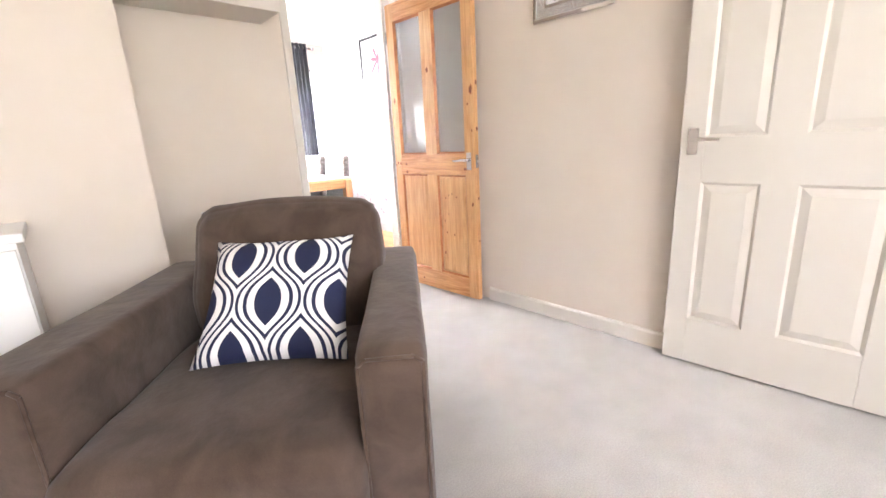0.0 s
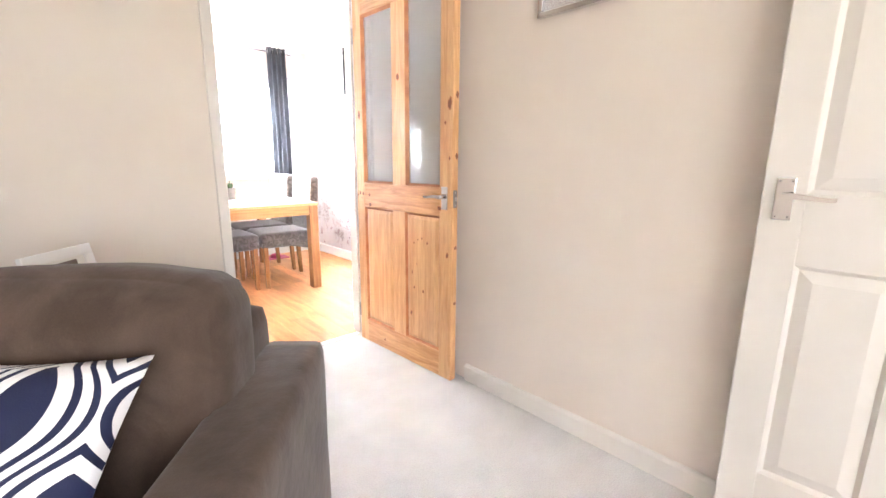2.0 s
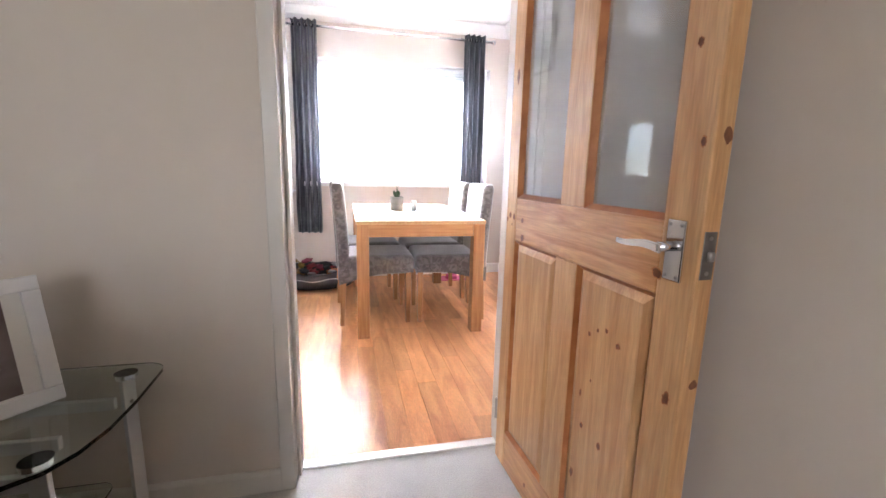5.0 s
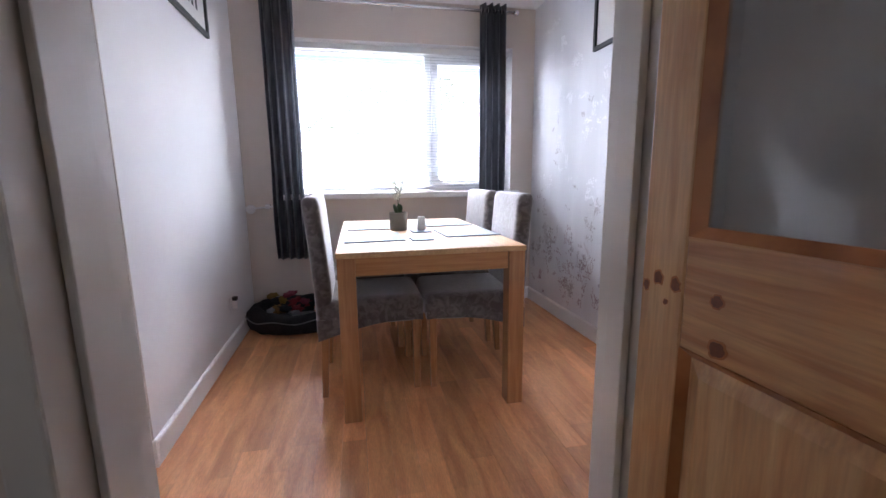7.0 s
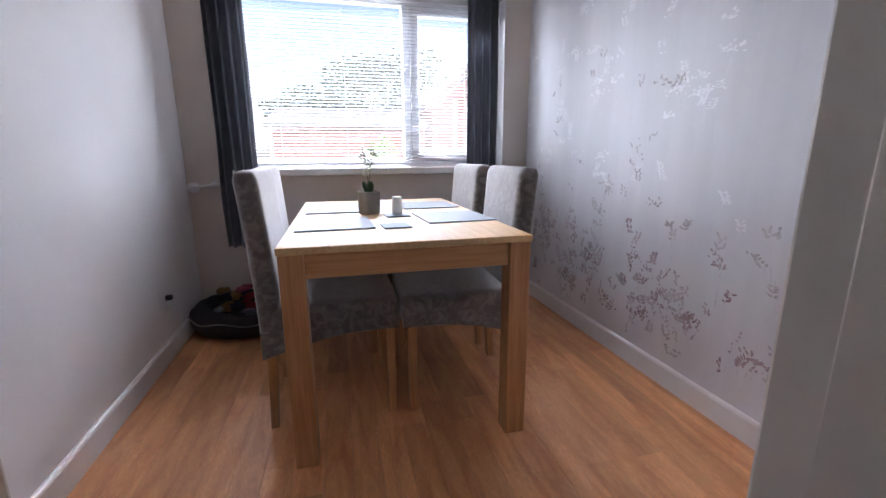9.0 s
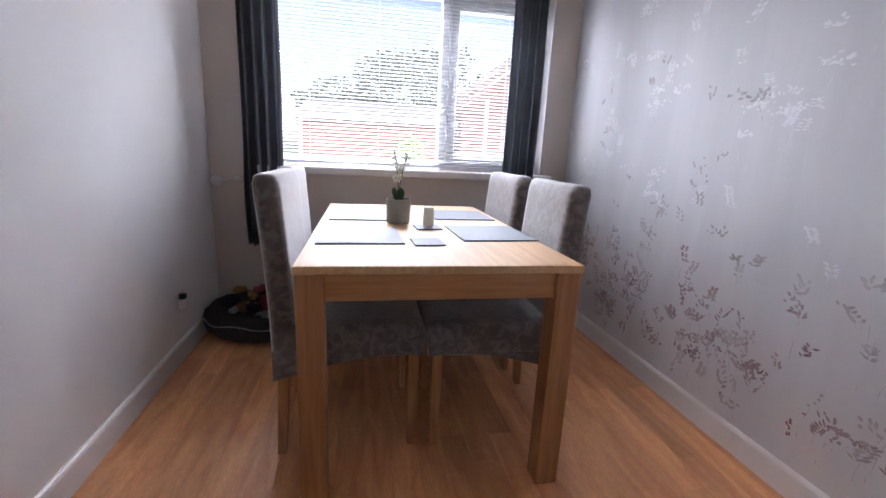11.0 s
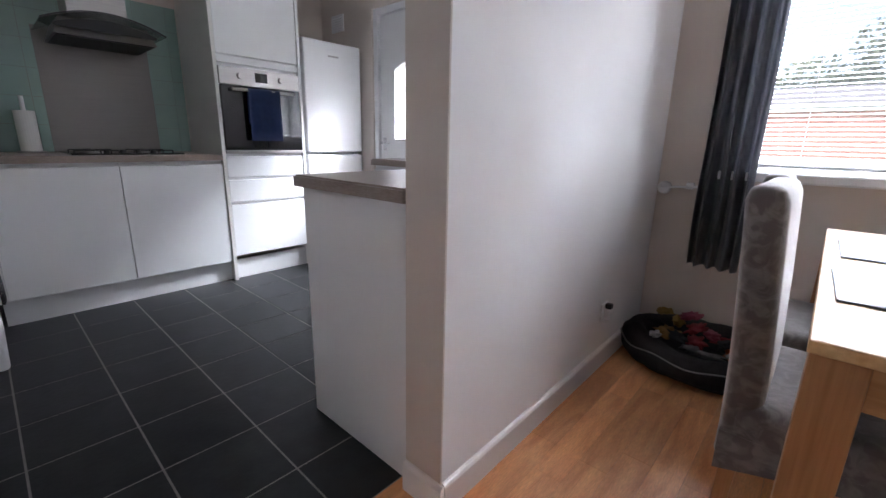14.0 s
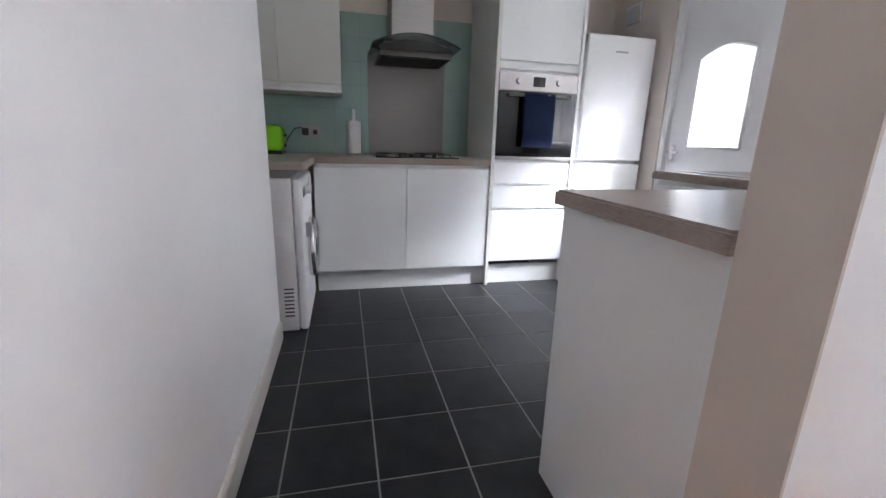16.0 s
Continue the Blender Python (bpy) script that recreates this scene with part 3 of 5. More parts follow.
def ogee_cloth():
    """White cloth printed with navy drops and waving bands."""
    m = material("navy_and_white_print", (0.8, 0.79, 0.8), 0.8, bump=0.2, bump_scale=500)
    t = m.node_tree
    co = t.nodes.new("ShaderNodeTexCoord")
    sp = t.nodes.new("ShaderNodeSeparateXYZ")
    t.links.new(co.outputs["Object"], sp.inputs[0])

    def calc(op, a, b=0.0):
        n = t.nodes.new("ShaderNodeMath")
        n.operation = op
        for i, x in enumerate((a, b)):
            if isinstance(x, (int, float)):
                n.inputs[i].default_value = x
            else:
                t.links.new(x, n.inputs[i])
        return n.outputs[0]

    u = calc("ABSOLUTE", calc("SUBTRACT", calc("FRACT", calc("ADD", calc("DIVIDE", sp.outputs["X"], 0.19), 10.52)), 0.5))
    turn = calc("ADD", calc("MULTIPLY", sp.outputs["Y"], 2 * math.pi / 0.305), 0.85)
    v = calc("SUBTRACT", calc("COSINE", turn), calc("MULTIPLY", calc("COSINE", calc("MULTIPLY", turn, 3.0)), 0.05))
    d = calc("ABSOLUTE", calc("SUBTRACT", calc("ADD", calc("MULTIPLY", v, 0.222), 0.25), u))
    r = t.nodes.new("ShaderNodeValToRGB")
    r.color_ramp.interpolation = "CONSTANT"
    navy, white = (0.008, 0.013, 0.055, 1), (0.80, 0.79, 0.80, 1)
    r.color_ramp.elements[0].color, r.color_ramp.elements[1].position, r.color_ramp.elements[1].color = navy, 0.022, white
    for p, c in ((0.092, navy), (0.152, white), (0.262, navy)):
        e = r.color_ramp.elements.new(p)
        e.color = c
    t.links.new(d, r.inputs[0])
    t.links.new(r.outputs[0], t.nodes["Principled BSDF"].inputs["Base Color"])
    return m


def pillow(w, h, thick, n=18):
    bm = bmesh.new()
    sides = []
    for s in (1, -1):
        g = []
        for i in range(n + 1):
            row = []
            for j in range(n + 1):
                u, v = 2 * i / n - 1, 2 * j / n - 1
                k = (1 - abs(u) ** 2.6) * (1 - abs(v) ** 2.6)
                pinch = 1 - 0.07 * (1 - abs(u) ** 2) * abs(v) ** 3
                pinch2 = 1 - 0.07 * (1 - abs(v) ** 2) * abs(u) ** 3
                z = s * thick * max(k, 0) ** 0.55
                z += 0.004 * noise.noise(Vector((u * 3, v * 3, s * 2.0))) * (1 if k > 0 else 0)
                row.append(bm.verts.new((u * w / 2 * pinch2, v * h / 2 * pinch, z)))
            g.append(row)
        for i in range(n):
            for j in range(n):
                q = (g[i][j], g[i + 1][j], g[i + 1][j + 1], g[i][j + 1])
                bm.faces.new(q if s > 0 else q[::-1])
    bmesh.ops.remove_doubles(bm, verts=bm.verts[:], dist=0.0005)
    return bm


cushion = plain("cushion", pillow(0.435, 0.415, 0.068), ogee_cloth(), "square cushion printed with navy drops on the armchair", "cushion", CHAIR_POSE @ pose(0.055, 0.452, 0.638, 45, 0, -2), smooth=True)

# alcove shelf, glass side table and photograph
plain("wall_shelf", box(0.697, 1.440, 2.655, 2.923, 1.752, 1.815, 0.004), WHITE, "thick painted floating shelf fixed in the alcove", "shelf")
SIDE = thing("side_table", "glass-topped side table with flat chrome legs", "side table", pose(0.98, 2.62, 0))
outline = [(-0.255, 0.26), (0.245, 0.265)] + [(0.245 + 0.045 * math.sin(a), 0.215 + 0.045 * math.cos(a)) for a in (0.5, 1.0, 1.5)] + [(0.296, 0.05), (0.292, -0.06), (0.275, -0.14), (0.245, -0.195), (0.2, -0.225), (0.12, -0.245), (0.0, -0.255), (-0.12, -0.25), (-0.255, -0.235)]
part("glass_top", prism(outline, 0.490, 0.500), TINT, SIDE, "clear glass top with a green edge")
part("lower_shelf", prism([(a * 0.6, b * 0.6) for a, b in outline], 0.20, 0.207), TINT, SIDE)
for lx, ly, rz in ((0.20, 0.215, 0), (0.207, -0.148, 90), (-0.2, 0.15, 0), (-0.19, -0.135, 90)):
    leg = part("leg", box(-0.022, 0.022, -0.006, 0.006, 0, 0.478, 0.002), SATIN, SIDE)
    leg.matrix_local = pose(lx, ly, 0, 0, 0, rz + 75)
    part("cap", rod((lx, ly, 0.478), (lx, ly, 0.490), 0.028, seg=20), CHROME, SIDE)
    part("bolt", rod((0, -0.0065, 0.405), (0, -0.0085, 0.405), 0.006, seg=12), STEELDARK, leg)
for a, b, c, d in ((-0.2, 0.15, 0.20, 0.215), (-0.19, -0.135, 0.207, -0.148), (-0.16, -0.01, 0.165, -0.01)):
    part("cross_bar", box(a, c, b - 0.008, b + 0.008, 0.42, 0.45, 0.002), SATIN, SIDE)

photo = thing("photo_frame", "white framed photograph standing on the glass table", "photo frame", pose(1.019, 2.608, 0.502, -12, 0, 49.5))
fw, fh = 0.135, 0.305
for n, (a, b, c, d) in enumerate(((-fw, fw, 0, 0.035), (-fw, fw, fh - 0.035, fh), (-fw, -fw + 0.035, 0.035, fh - 0.035), (fw - 0.035, fw, 0.035, fh - 0.035))):
    part("frame_side", box(a, b, -0.009, 0.009, c, d, 0.003), UPVC, photo)
part("mount", box(-0.1, 0.1, 0.001, 0.005, 0.035, fh - 0.035), CERAMIC, photo, "white card mount")
part("print", box(-0.066, 0.066, -0.0005, 0.0015, 0.04, fh - 0.045), material("brown_photo_ground", (0.09, 0.055, 0.048), 0.3, color2=(0.24, 0.205, 0.20), scale=7, mix=1.0), photo, "brown photograph of a small dog")
FUR = material("cream_fur_print", (0.66, 0.60, 0.56), 0.4, color2=(0.42, 0.34, 0.30), scale=70, mix=1.0)
TAN = material("tan_fur_print", (0.42, 0.22, 0.13), 0.4, color2=(0.55, 0.36, 0.25), scale=80, mix=1.0)
RUST = material("rust_fur_print", (0.20, 0.06, 0.035), 0.4, color2=(0.30, 0.13, 0.08), scale=80, mix=1.0)
COLLAR = material("pink_collar_print", (0.50, 0.22, 0.22), 0.4)
ri = random.Random(4)
patches = ((0.002, 0.135, 0.030, 0.036, FUR), (-0.016, 0.098, 0.009, 0.026, FUR), (0.016, 0.102, 0.009, 0.022, FUR), (0.0, 0.152, 0.020, 0.010, FUR), (-0.034, 0.184, 0.009, 0.019, RUST), (0.031, 0.196, 0.009, 0.018, RUST), (0.0, 0.194, 0.029, 0.029, FUR), (0.002, 0.190, 0.021, 0.020, TAN), (0.0, 0.158, 0.017, 0.0035, COLLAR), (0.002, 0.179, 0.011, 0.009, RUST), (0.002, 0.184, 0.005, 0.004, BLACK), (-0.011, 0.198, 0.0042, 0.004, BLACK), (0.013, 0.199, 0.0042, 0.004, BLACK), (0.004, 0.150, 0.003, 0.004, BLACK))
for n, (cx, cz, a, b, mt) in enumerate(patches):
    cx, cz, a, b = cx * 1.2, 0.165 + (cz - 0.158) * 1.18, a * 1.22, b * 1.2
    rim = [(ri.uniform(0.86, 1.14), k * math.pi / 12) for k in range(24)]
    part("printed_shape", prism([(cx + r * a * math.cos(k), cz + r * b * math.sin(k)) for r, k in rim], -0.0006 - 0.0001 * (n + 1), -0.0004, "y"), mt, photo)
part("strut", box(-0.02, 0.02, 0.01, 0.014, 0.0, 0.2), BLACK, photo).matrix_local = pose(0, 0.0, 0.004, -14, 0, 0)

# white cabinet against the chimney breast
cab = thing("white_cabinet", "low white cabinet with an overhanging top", "cabinet", pose(-0.12, 2.245, 0))
part("body", box(-0.40, 0.40, -0.15, 0.16, 0.0, 0.84, 0.003), UPVC, cab)
part("top", box(-0.42, 0.42, -0.17, 0.163, 0.84, 0.868, 0.004), UPVC, cab)
for s in (-0.2, 0.2):
    part("door", box(s - 0.195, s + 0.195, -0.168, -0.151, 0.06, 0.82, 0.003), UPVC, cab)

# glittering picture on the east wall
GLIT = material("crushed_glass", (0.50, 0.50, 0.52), 0.25, 0.9, color2=(0.85, 0.85, 0.87), scale=160, mix=1.0, bump=1.0, bump_scale=240)
MIRROR = material("mirror_edge", (0.82, 0.82, 0.83), 0.06, 1.0)
m, L = run_matrix((2.433 + 0.0219 * (2.925 - 1.795), 1.795), (2.433 + 0.0219 * (2.925 - 1.352), 1.352))
pic = thing("framed_picture", "silver framed picture with a crushed glass border", "picture", m)
for a, b, z0, z1 in ((0, L, 1.640, 1.662), (0, L, 2.118, 2.140), (0, 0.022, 1.662, 2.118), (L - 0.022, L, 1.662, 2.118)):
    part("mirror_strip", box(a, b, -0.022, -0.002, z0, z1, 0.003), MIRROR, pic)
for a, b, z0, z1 in ((0.022, L - 0.022, 1.662, 1.705), (0.022, L - 0.022, 2.075, 2.118), (0.022, 0.065, 1.705, 2.075), (L - 0.065, L - 0.022, 1.705, 2.075)):
    part("glitter_strip", box(a, b, -0.018, -0.002, z0, z1), GLIT, pic)
for a, b, z0, z1 in ((0.065, L - 0.065, 1.705, 1.72), (0.065, L - 0.065, 2.06, 2.075), (0.065, 0.08, 1.72, 2.06), (L - 0.08, L - 0.065, 1.72, 2.06)):
    part("mirror_strip", box(a, b, -0.022, -0.002, z0, z1, 0.003), MIRROR, pic)
part("print", box(0.08, L - 0.08, -0.008, -0.002, 1.72, 2.06), CERAMIC, pic, "pale print behind the glass")
for k in range(5):
    part("printed_shape", box(0.12 + 0.05 * k, 0.128 + 0.05 * k, -0.0092, -0.0084, 1.73, 1.78 + 0.05 * (k % 3)), BLACK, pic)

# ---- dining window ----
win = tagged(new("window_1"), "white plastic window with a side-opening sash", "window", kind="structure")
WX0, WX1, WZ0, WZ1, WY = 1.42, 3.20, 0.945, 2.06, 5.93
part("window_frame", box(WX0, WX1, WY, WY + 0.07, WZ0, WZ0 + 0.055, 0.004), UPVC, win)
part("window_frame", box(WX0, WX1, WY, WY + 0.07, WZ1 - 0.06, WZ1, 0.004), UPVC, win)
for a, b in ((WX0, WX0 + 0.06), (2.505, 2.556), (WX1 - 0.06, WX1)):
    part("window_frame", box(a, b, WY + 0.001, WY + 0.069, WZ0 + 0.055, WZ1 - 0.06, 0.004), UPVC, win)
for a, b, c, d in ((2.558, 3.138, WZ0 + 0.057, WZ0 + 0.115), (2.558, 3.138, WZ1 - 0.12, WZ1 - 0.062), (2.558, 2.616, WZ0 + 0.115, WZ1 - 0.12), (3.08, 3.138, WZ0 + 0.115, WZ1 - 0.12)):
    part("sash", box(a, b, WY - 0.012, WY + 0.05, c, d, 0.005), UPVC, win)
for a, b, c, d in ((1.482, 2.503, WZ0 + 0.057, WZ1 - 0.062), (2.618, 3.078, WZ0 + 0.117, WZ1 - 0.122)):
    pane = part("pane", box(a, b, WY + 0.03, WY + 0.034, c, d), VEILED, win)
    pane.visible_shadow = False
part("window_handle", box(2.578, 2.596, WY - 0.035, WY - 0.013, 1.42, 1.54, 0.004), UPVC, win, "white plastic window handle")
part("window_sill", box(1.36, 3.26, 5.735, WY, 0.90, 0.944, 0.008), UPVC, win)
# Thin white skins over the reveals; the daylight on them is in the colour.
for a, b, c, d in ((1.420, 1.424, 0.946, 2.055), (3.196, 3.1995, 0.946, 2.055), (1.424, 3.196, 2.0555, 2.0595)):
    part("reveal_lining", box(a, b, 5.798, WY - 0.001, c, d), SKIRT, win, "window reveal with daylight put into its white colour")

blind = thing("venetian_blind", "pale slatted venetian blind lowered over the window", "blind", pose(2.31, 5.882, 0))
part("headrail", box(-0.875, 0.875, -0.02, 0.02, 2.008, 2.052, 0.003), UPVC, blind)
part("bottom_rail", box(-0.87, 0.87, -0.014, 0.014, 0.962, 0.978, 0.003), UPVC, blind)
SLATM = material("pale_grey_slat", (0.37, 0.375, 0.39), 0.5)
bm = bmesh.new()
ps = [(-0.0125, -0.0015), (-0.006, 0.0008), (0, 0.0015), (0.006, 0.0008), (0.0125, -0.0015)]
for x in (-0.87, 0.87):
    for y, z in ps:
        bm.verts.new((x, y, z))
bm.verts.ensure_lookup_table()
for i in range(4):
    bm.faces.new((bm.verts[i], bm.verts[i + 1], bm.verts[i + 6], bm.verts[i + 5]))
slat_mesh = mesh_from("slat", bm, SLATM, True)
for k in range(48):
    s = new("slat", slat_mesh)
    s.parent = blind
    s.matrix_local = pose(0, 0, 0.99 + 0.0212 * k, 9 + (k % 3) * 1.5, 0, 0)
for x in (-0.62, -0.2, 0.2, 0.62):
    part("ladder_cord", rod((x, -0.0135, 0.97), (x, -0.0135, 2.02), 0.0012, seg=6), UPVC, blind)

pole = thing("curtain_pole", "slim chrome curtain pole on wall brackets", "curtain pole", pose(2.25, 5.705, 2.285))
part("rod", rod((-0.98, 0, 0), (0.93, 0, 0), 0.012), CHROME, pole, smooth=True)
for x in (-0.99, 0.94):
    part("finial", lathe([(0.006, -0.02), (0.02, -0.012), (0.022, 0), (0.02, 0.012), (0.006, 0.02)], 14), CHROME, pole, smooth=True).matrix_local = pose(x, 0, 0, 0, 90, 0)
for x in (-0.93, 0.0, 0.88):
    part("bracket", rod((x, 0, 0), (x, 0.094, 0), 0.007), CHROME, pole)


def curtain(x0, x1, folds, seed, spread=0.0):
    """A hanging eyelet curtain from x0 to x1, pleated; spread widens its foot."""
    c = thing("curtain", "charcoal grey eyelet curtain drawn to the side", "curtain", pose(x0, 5.705, 0), "curtains at the window")
    bm = bmesh.new()
    nu, nv = folds * 10, 26
    z0, z1 = 0.465, 2.335
    grid = []
    for j in range(nv + 1):
        f = j / nv
        z = z0 + (z1 - z0) * f
        row = []
        for i in range(nu + 1):
            a = i / nu
            amp = 0.030 + 0.012 * (1 - f) + 0.008 * noise.noise(Vector((a * 3, f * 2, seed)))
            x = (x1 - x0) * a * (1 + spread * (1 - f)) + 0.012 * (1 - f) * noise.noise(Vector((a * 6, f * 3, seed + 5)))
            y = amp * math.sin(2 * math.pi * folds * a + 0.5 * (1 - f) * noise.noise(Vector((a * 2, f * 3, seed + 9))))
            row.append(bm.verts.new((x, y, z)))
        grid.append(row)
    for j in range(nv):
        for i in range(nu):
            bm.faces.new((grid[j][i], grid[j][i + 1], grid[j + 1][i + 1], grid[j + 1][i]))
    ex = bmesh.ops.solidify(bm, geom=bm.faces[:], thickness=0.003)
    part("drape", bm, CURTAIN, c, smooth=True)
    for k in range(folds * 2):
        a = (k + 0.5) / (folds * 2)
        ring = part("eyelet", lathe([(0.017, -0.002), (0.024, -0.003), (0.026, 0), (0.024, 0.003), (0.017, 0.002)], 16), CHROME, c)
        ring.matrix_local = pose((x1 - x0) * (k / (folds * 2)) + 0.01, 0.0, 2.285, 0, 90, 0)
    return c


curtain(1.338, 1.556, 4, 1.0)
curtain(2.90, 3.11, 4, 7.0)

# pictures in the dining area


def black_frame(name, p0, p1, z0, z1, label):
    m, L = run_matrix(p0, p1)
    f = thing(name, label, "picture", m)
    for a, b, c, d in ((0, L, z0, z0 + 0.025), (0, L, z1 - 0.025, z1), (0, 0.025, z0 + 0.025, z1 - 0.025), (L - 0.025, L, z0 + 0.025, z1 - 0.025)):
        part("frame_side", box(a, b, -0.022, -0.002, c, d, 0.002), BLACK, f)
    part("mount", box(0.025, L - 0.025, -0.010, -0.003, z0 + 0.025, z1 - 0.025), CERAMIC, f, "white card mount")
    return f, L


RED = material("red_ink", (0.45, 0.03, 0.05), 0.6)
f, L = black_frame("framed_print", (3.402, 4.915), (3.41, 4.27), 1.80, 2.26, "black framed print of a red flower on white")
for k in range(7):
    a = k * 0.9 + 0.3
    reach = (0.075, 0.095, 0.085)[k % 3]
    cx, cz = L * 0.52 + reach * math.cos(a), 2.0 + reach * math.sin(a)
    rim = [i * math.pi / 8 for i in range(16)]
    bm = prism([(cx + reach * math.cos(a) * math.cos(b) - 0.02 * math.sin(a) * math.sin(b), cz + reach * math.sin(a) * math.cos(b) + 0.02 * math.cos(a) * math.sin(b)) for b in rim], -0.0115 - 0.0003 * k, -0.0105, "y")
    part("printed_petal", bm, RED, f)
part("printed_stem", box(L * 0.5 - 0.004, L * 0.5 + 0.004, -0.0112, -0.0104, 1.845, 1.92), BLACK, f)
f, L = black_frame("framed_print", (1.142, 4.62), (1.131, 5.21), 1.85, 2.25, "black framed print on the partition wall")
for k in range(6):
    part("printed_shape", box(0.12 + 0.06 * k, 0.15 + 0.06 * k, -0.0112, -0.0104, 1.95, 2.02 + 0.05 * (k % 3)), BLACK, f)

# things on the table
mats = ((2.005, 4.575, 0.29, 0.30, 2), (2.508, 4.645, 0.29, 0.31, 3), (2.015, 5.055, 0.29, 0.30, 1), (2.487, 5.115, 0.29, 0.30, 2))
for x, y, a, b, rz in mats:
    plain("placemat", box(-a / 2, a / 2, -b / 2, b / 2, 0, 0.005, 0.001), SLATE, "slate grey rectangular placemat on the table", "placemat", pose(x, y, TZ + 0.0005, 0, 0, rz), group="placemats on the table")
for x, y in ((2.235, 4.462), (2.278, 4.755)):
    plain("coaster", box(-0.052, 0.052, -0.055, 0.055, 0, 0.005, 0.001), SLATE, "small slate grey coaster on the table", "coaster", pose(x, y, TZ + 0.0005, 0, 0, 4), group="coasters on the table")
pot = thing("potted_orchid", "white orchid in a grey concrete pot", "plant", pose(2.166, 4.872, TZ))
part("pot", lathe([(0.046, 0.0), (0.050, 0.004), (0.053, 0.10), (0.051, 0.104), (0.046, 0.104), (0.045, 0.085), (0.002, 0.084)]), CONCRETE, pot, smooth=False)
rl = random.Random(3)
for k in range(5):
    a = k * 1.26
    bm = bmesh.new()
    g = []
    for i in range(7):
        f = i / 6
        r, z, wdt = 0.005 + 0.02 * f, 0.085 + 0.085 * f - 0.02 * f * f, 0.016 * math.sin(math.pi * (0.12 + 0.85 * f)) + 0.001
        g.append([bm.verts.new((r, s * wdt, z + abs(s) * 0.003)) for s in (-1, 0, 1)])
    for p, q in zip(g, g[1:]):
        for i in range(2):
            bm.faces.new((p[i], p[i + 1], q[i + 1], q[i]))
    bmesh.ops.solidify(bm, geom=bm.faces[:], thickness=0.0015)
    part("leaf", bm, LEAF, pot, smooth=True).matrix_local = pose(0, 0, 0, 0, rl.uniform(-6, 10), math.degrees(a))
for k, (lean, side) in enumerate(((0.03, 0.02), (-0.015, -0.01))):
    bm = bmesh.new()
    pts = [(lean * f ** 2 * 1.2, side * f ** 2, 0.09 + 0.2 * f) for f in [i / 6 for i in range(7)]]
    for p, q in zip(pts, pts[1:]):
        cyl(bm, p, q, 0.0018, 0.0016, 8)
    st = part("stem", bm, LEAF, pot)
    for j in range(5):
        f = 0.5 + 0.12 * j
        c = (lean * f ** 2 * 1.2 + rl.uniform(-0.012, 0.012), side * f ** 2 + rl.uniform(-0.012, 0.012), 0.09 + 0.2 * f)
        bm = bmesh.new()
        for q in range(5):
            a = q * 1.2566
            ring = [bm.verts.new((0.012 * math.cos(a) + 0.008 * math.cos(b), 0.004 * math.sin(b * 2), 0.012 * math.sin(a) + 0.008 * math.sin(b))) for b in [i * math.pi / 4 for i in range(8)]]
            bm.faces.new(ring)
        bmesh.ops.solidify(bm, geom=bm.faces[:], thickness=0.001)
        part("flower", bm, PETAL, st, "white orchid flower").matrix_local = pose(*c, rl.uniform(-30, 30), 0, rl.uniform(0, 180))
plain("salt_pot", lathe([(0.018, 0.0), (0.023, 0.004), (0.0235, 0.03), (0.021, 0.06), (0.0215, 0.074), (0.018, 0.078), (0.006, 0.079)]), CERAMIC, "small white ceramic pot on a coaster", "pot", pose(2.285, 4.778, TZ + 0.006), smooth=True)

# dog bed with toys
bed = thing("dog_bed", "oval black quilted dog bed filled with toys", "dog bed", pose(1.485, 5.54, 0))
BEDM = material("black_quilted_cloth", (0.020, 0.018, 0.020), 0.9, color2=(0.05, 0.045, 0.05), scale=30, bump=0.4, bump_scale=60)
bm = bmesh.new()
ra, rb, rt, na, nb = 0.300, 0.205, 0.062, 40, 14
rings = []
for i in range(na):
    a = 2 * math.pi * i / na
    dip = 0.035 * max(0, -math.sin(a)) ** 4
    rings.append([bm.verts.new(((ra + rt * math.cos(b)) * math.cos(a), (rb + rt * math.cos(b)) * math.sin(a), max(0, 0.085 - dip * 0.6 + (0.085 - dip * 0.6) * math.sin(b)) + 0.016 * noise.noise(Vector((i * 0.55, j * 0.7, 0))))) for j, b in enumerate([2 * math.pi * k / nb for k in range(nb)])])
for i in range(na):
    p, q = rings[i], rings[(i + 1) % na]
    for j in range(nb):
        bm.faces.new((p[j], q[j], q[(j + 1) % nb], p[(j + 1) % nb]))
bmesh.ops.recalc_face_normals(bm, faces=bm.faces[:])
part("rim", bm, BEDM, bed, smooth=True)
part("base_pad", lathe([(0.19, 0.0), (0.2, 0.02), (0.19, 0.055), (0.05, 0.065)], 28), BEDM, bed, smooth=True).scale = (1.25, 0.85, 1)
bm = bmesh.new()
pr = [((ra + rt * 1.0) * math.cos(2 * math.pi * i / 48) * 1.003, (rb + rt * 1.0) * math.sin(2 * math.pi * i / 48) * 1.003, 0.10 + 0.01 * math.sin(i)) for i in range(48)]
for p, q in zip(pr, pr[1:] + pr[:1]):
    cyl(bm, p, q, 0.004, seg=6)
part("piping", bm, material("grey_piping", (0.30, 0.29, 0.29), 0.8), bed, "grey piping round the rim")
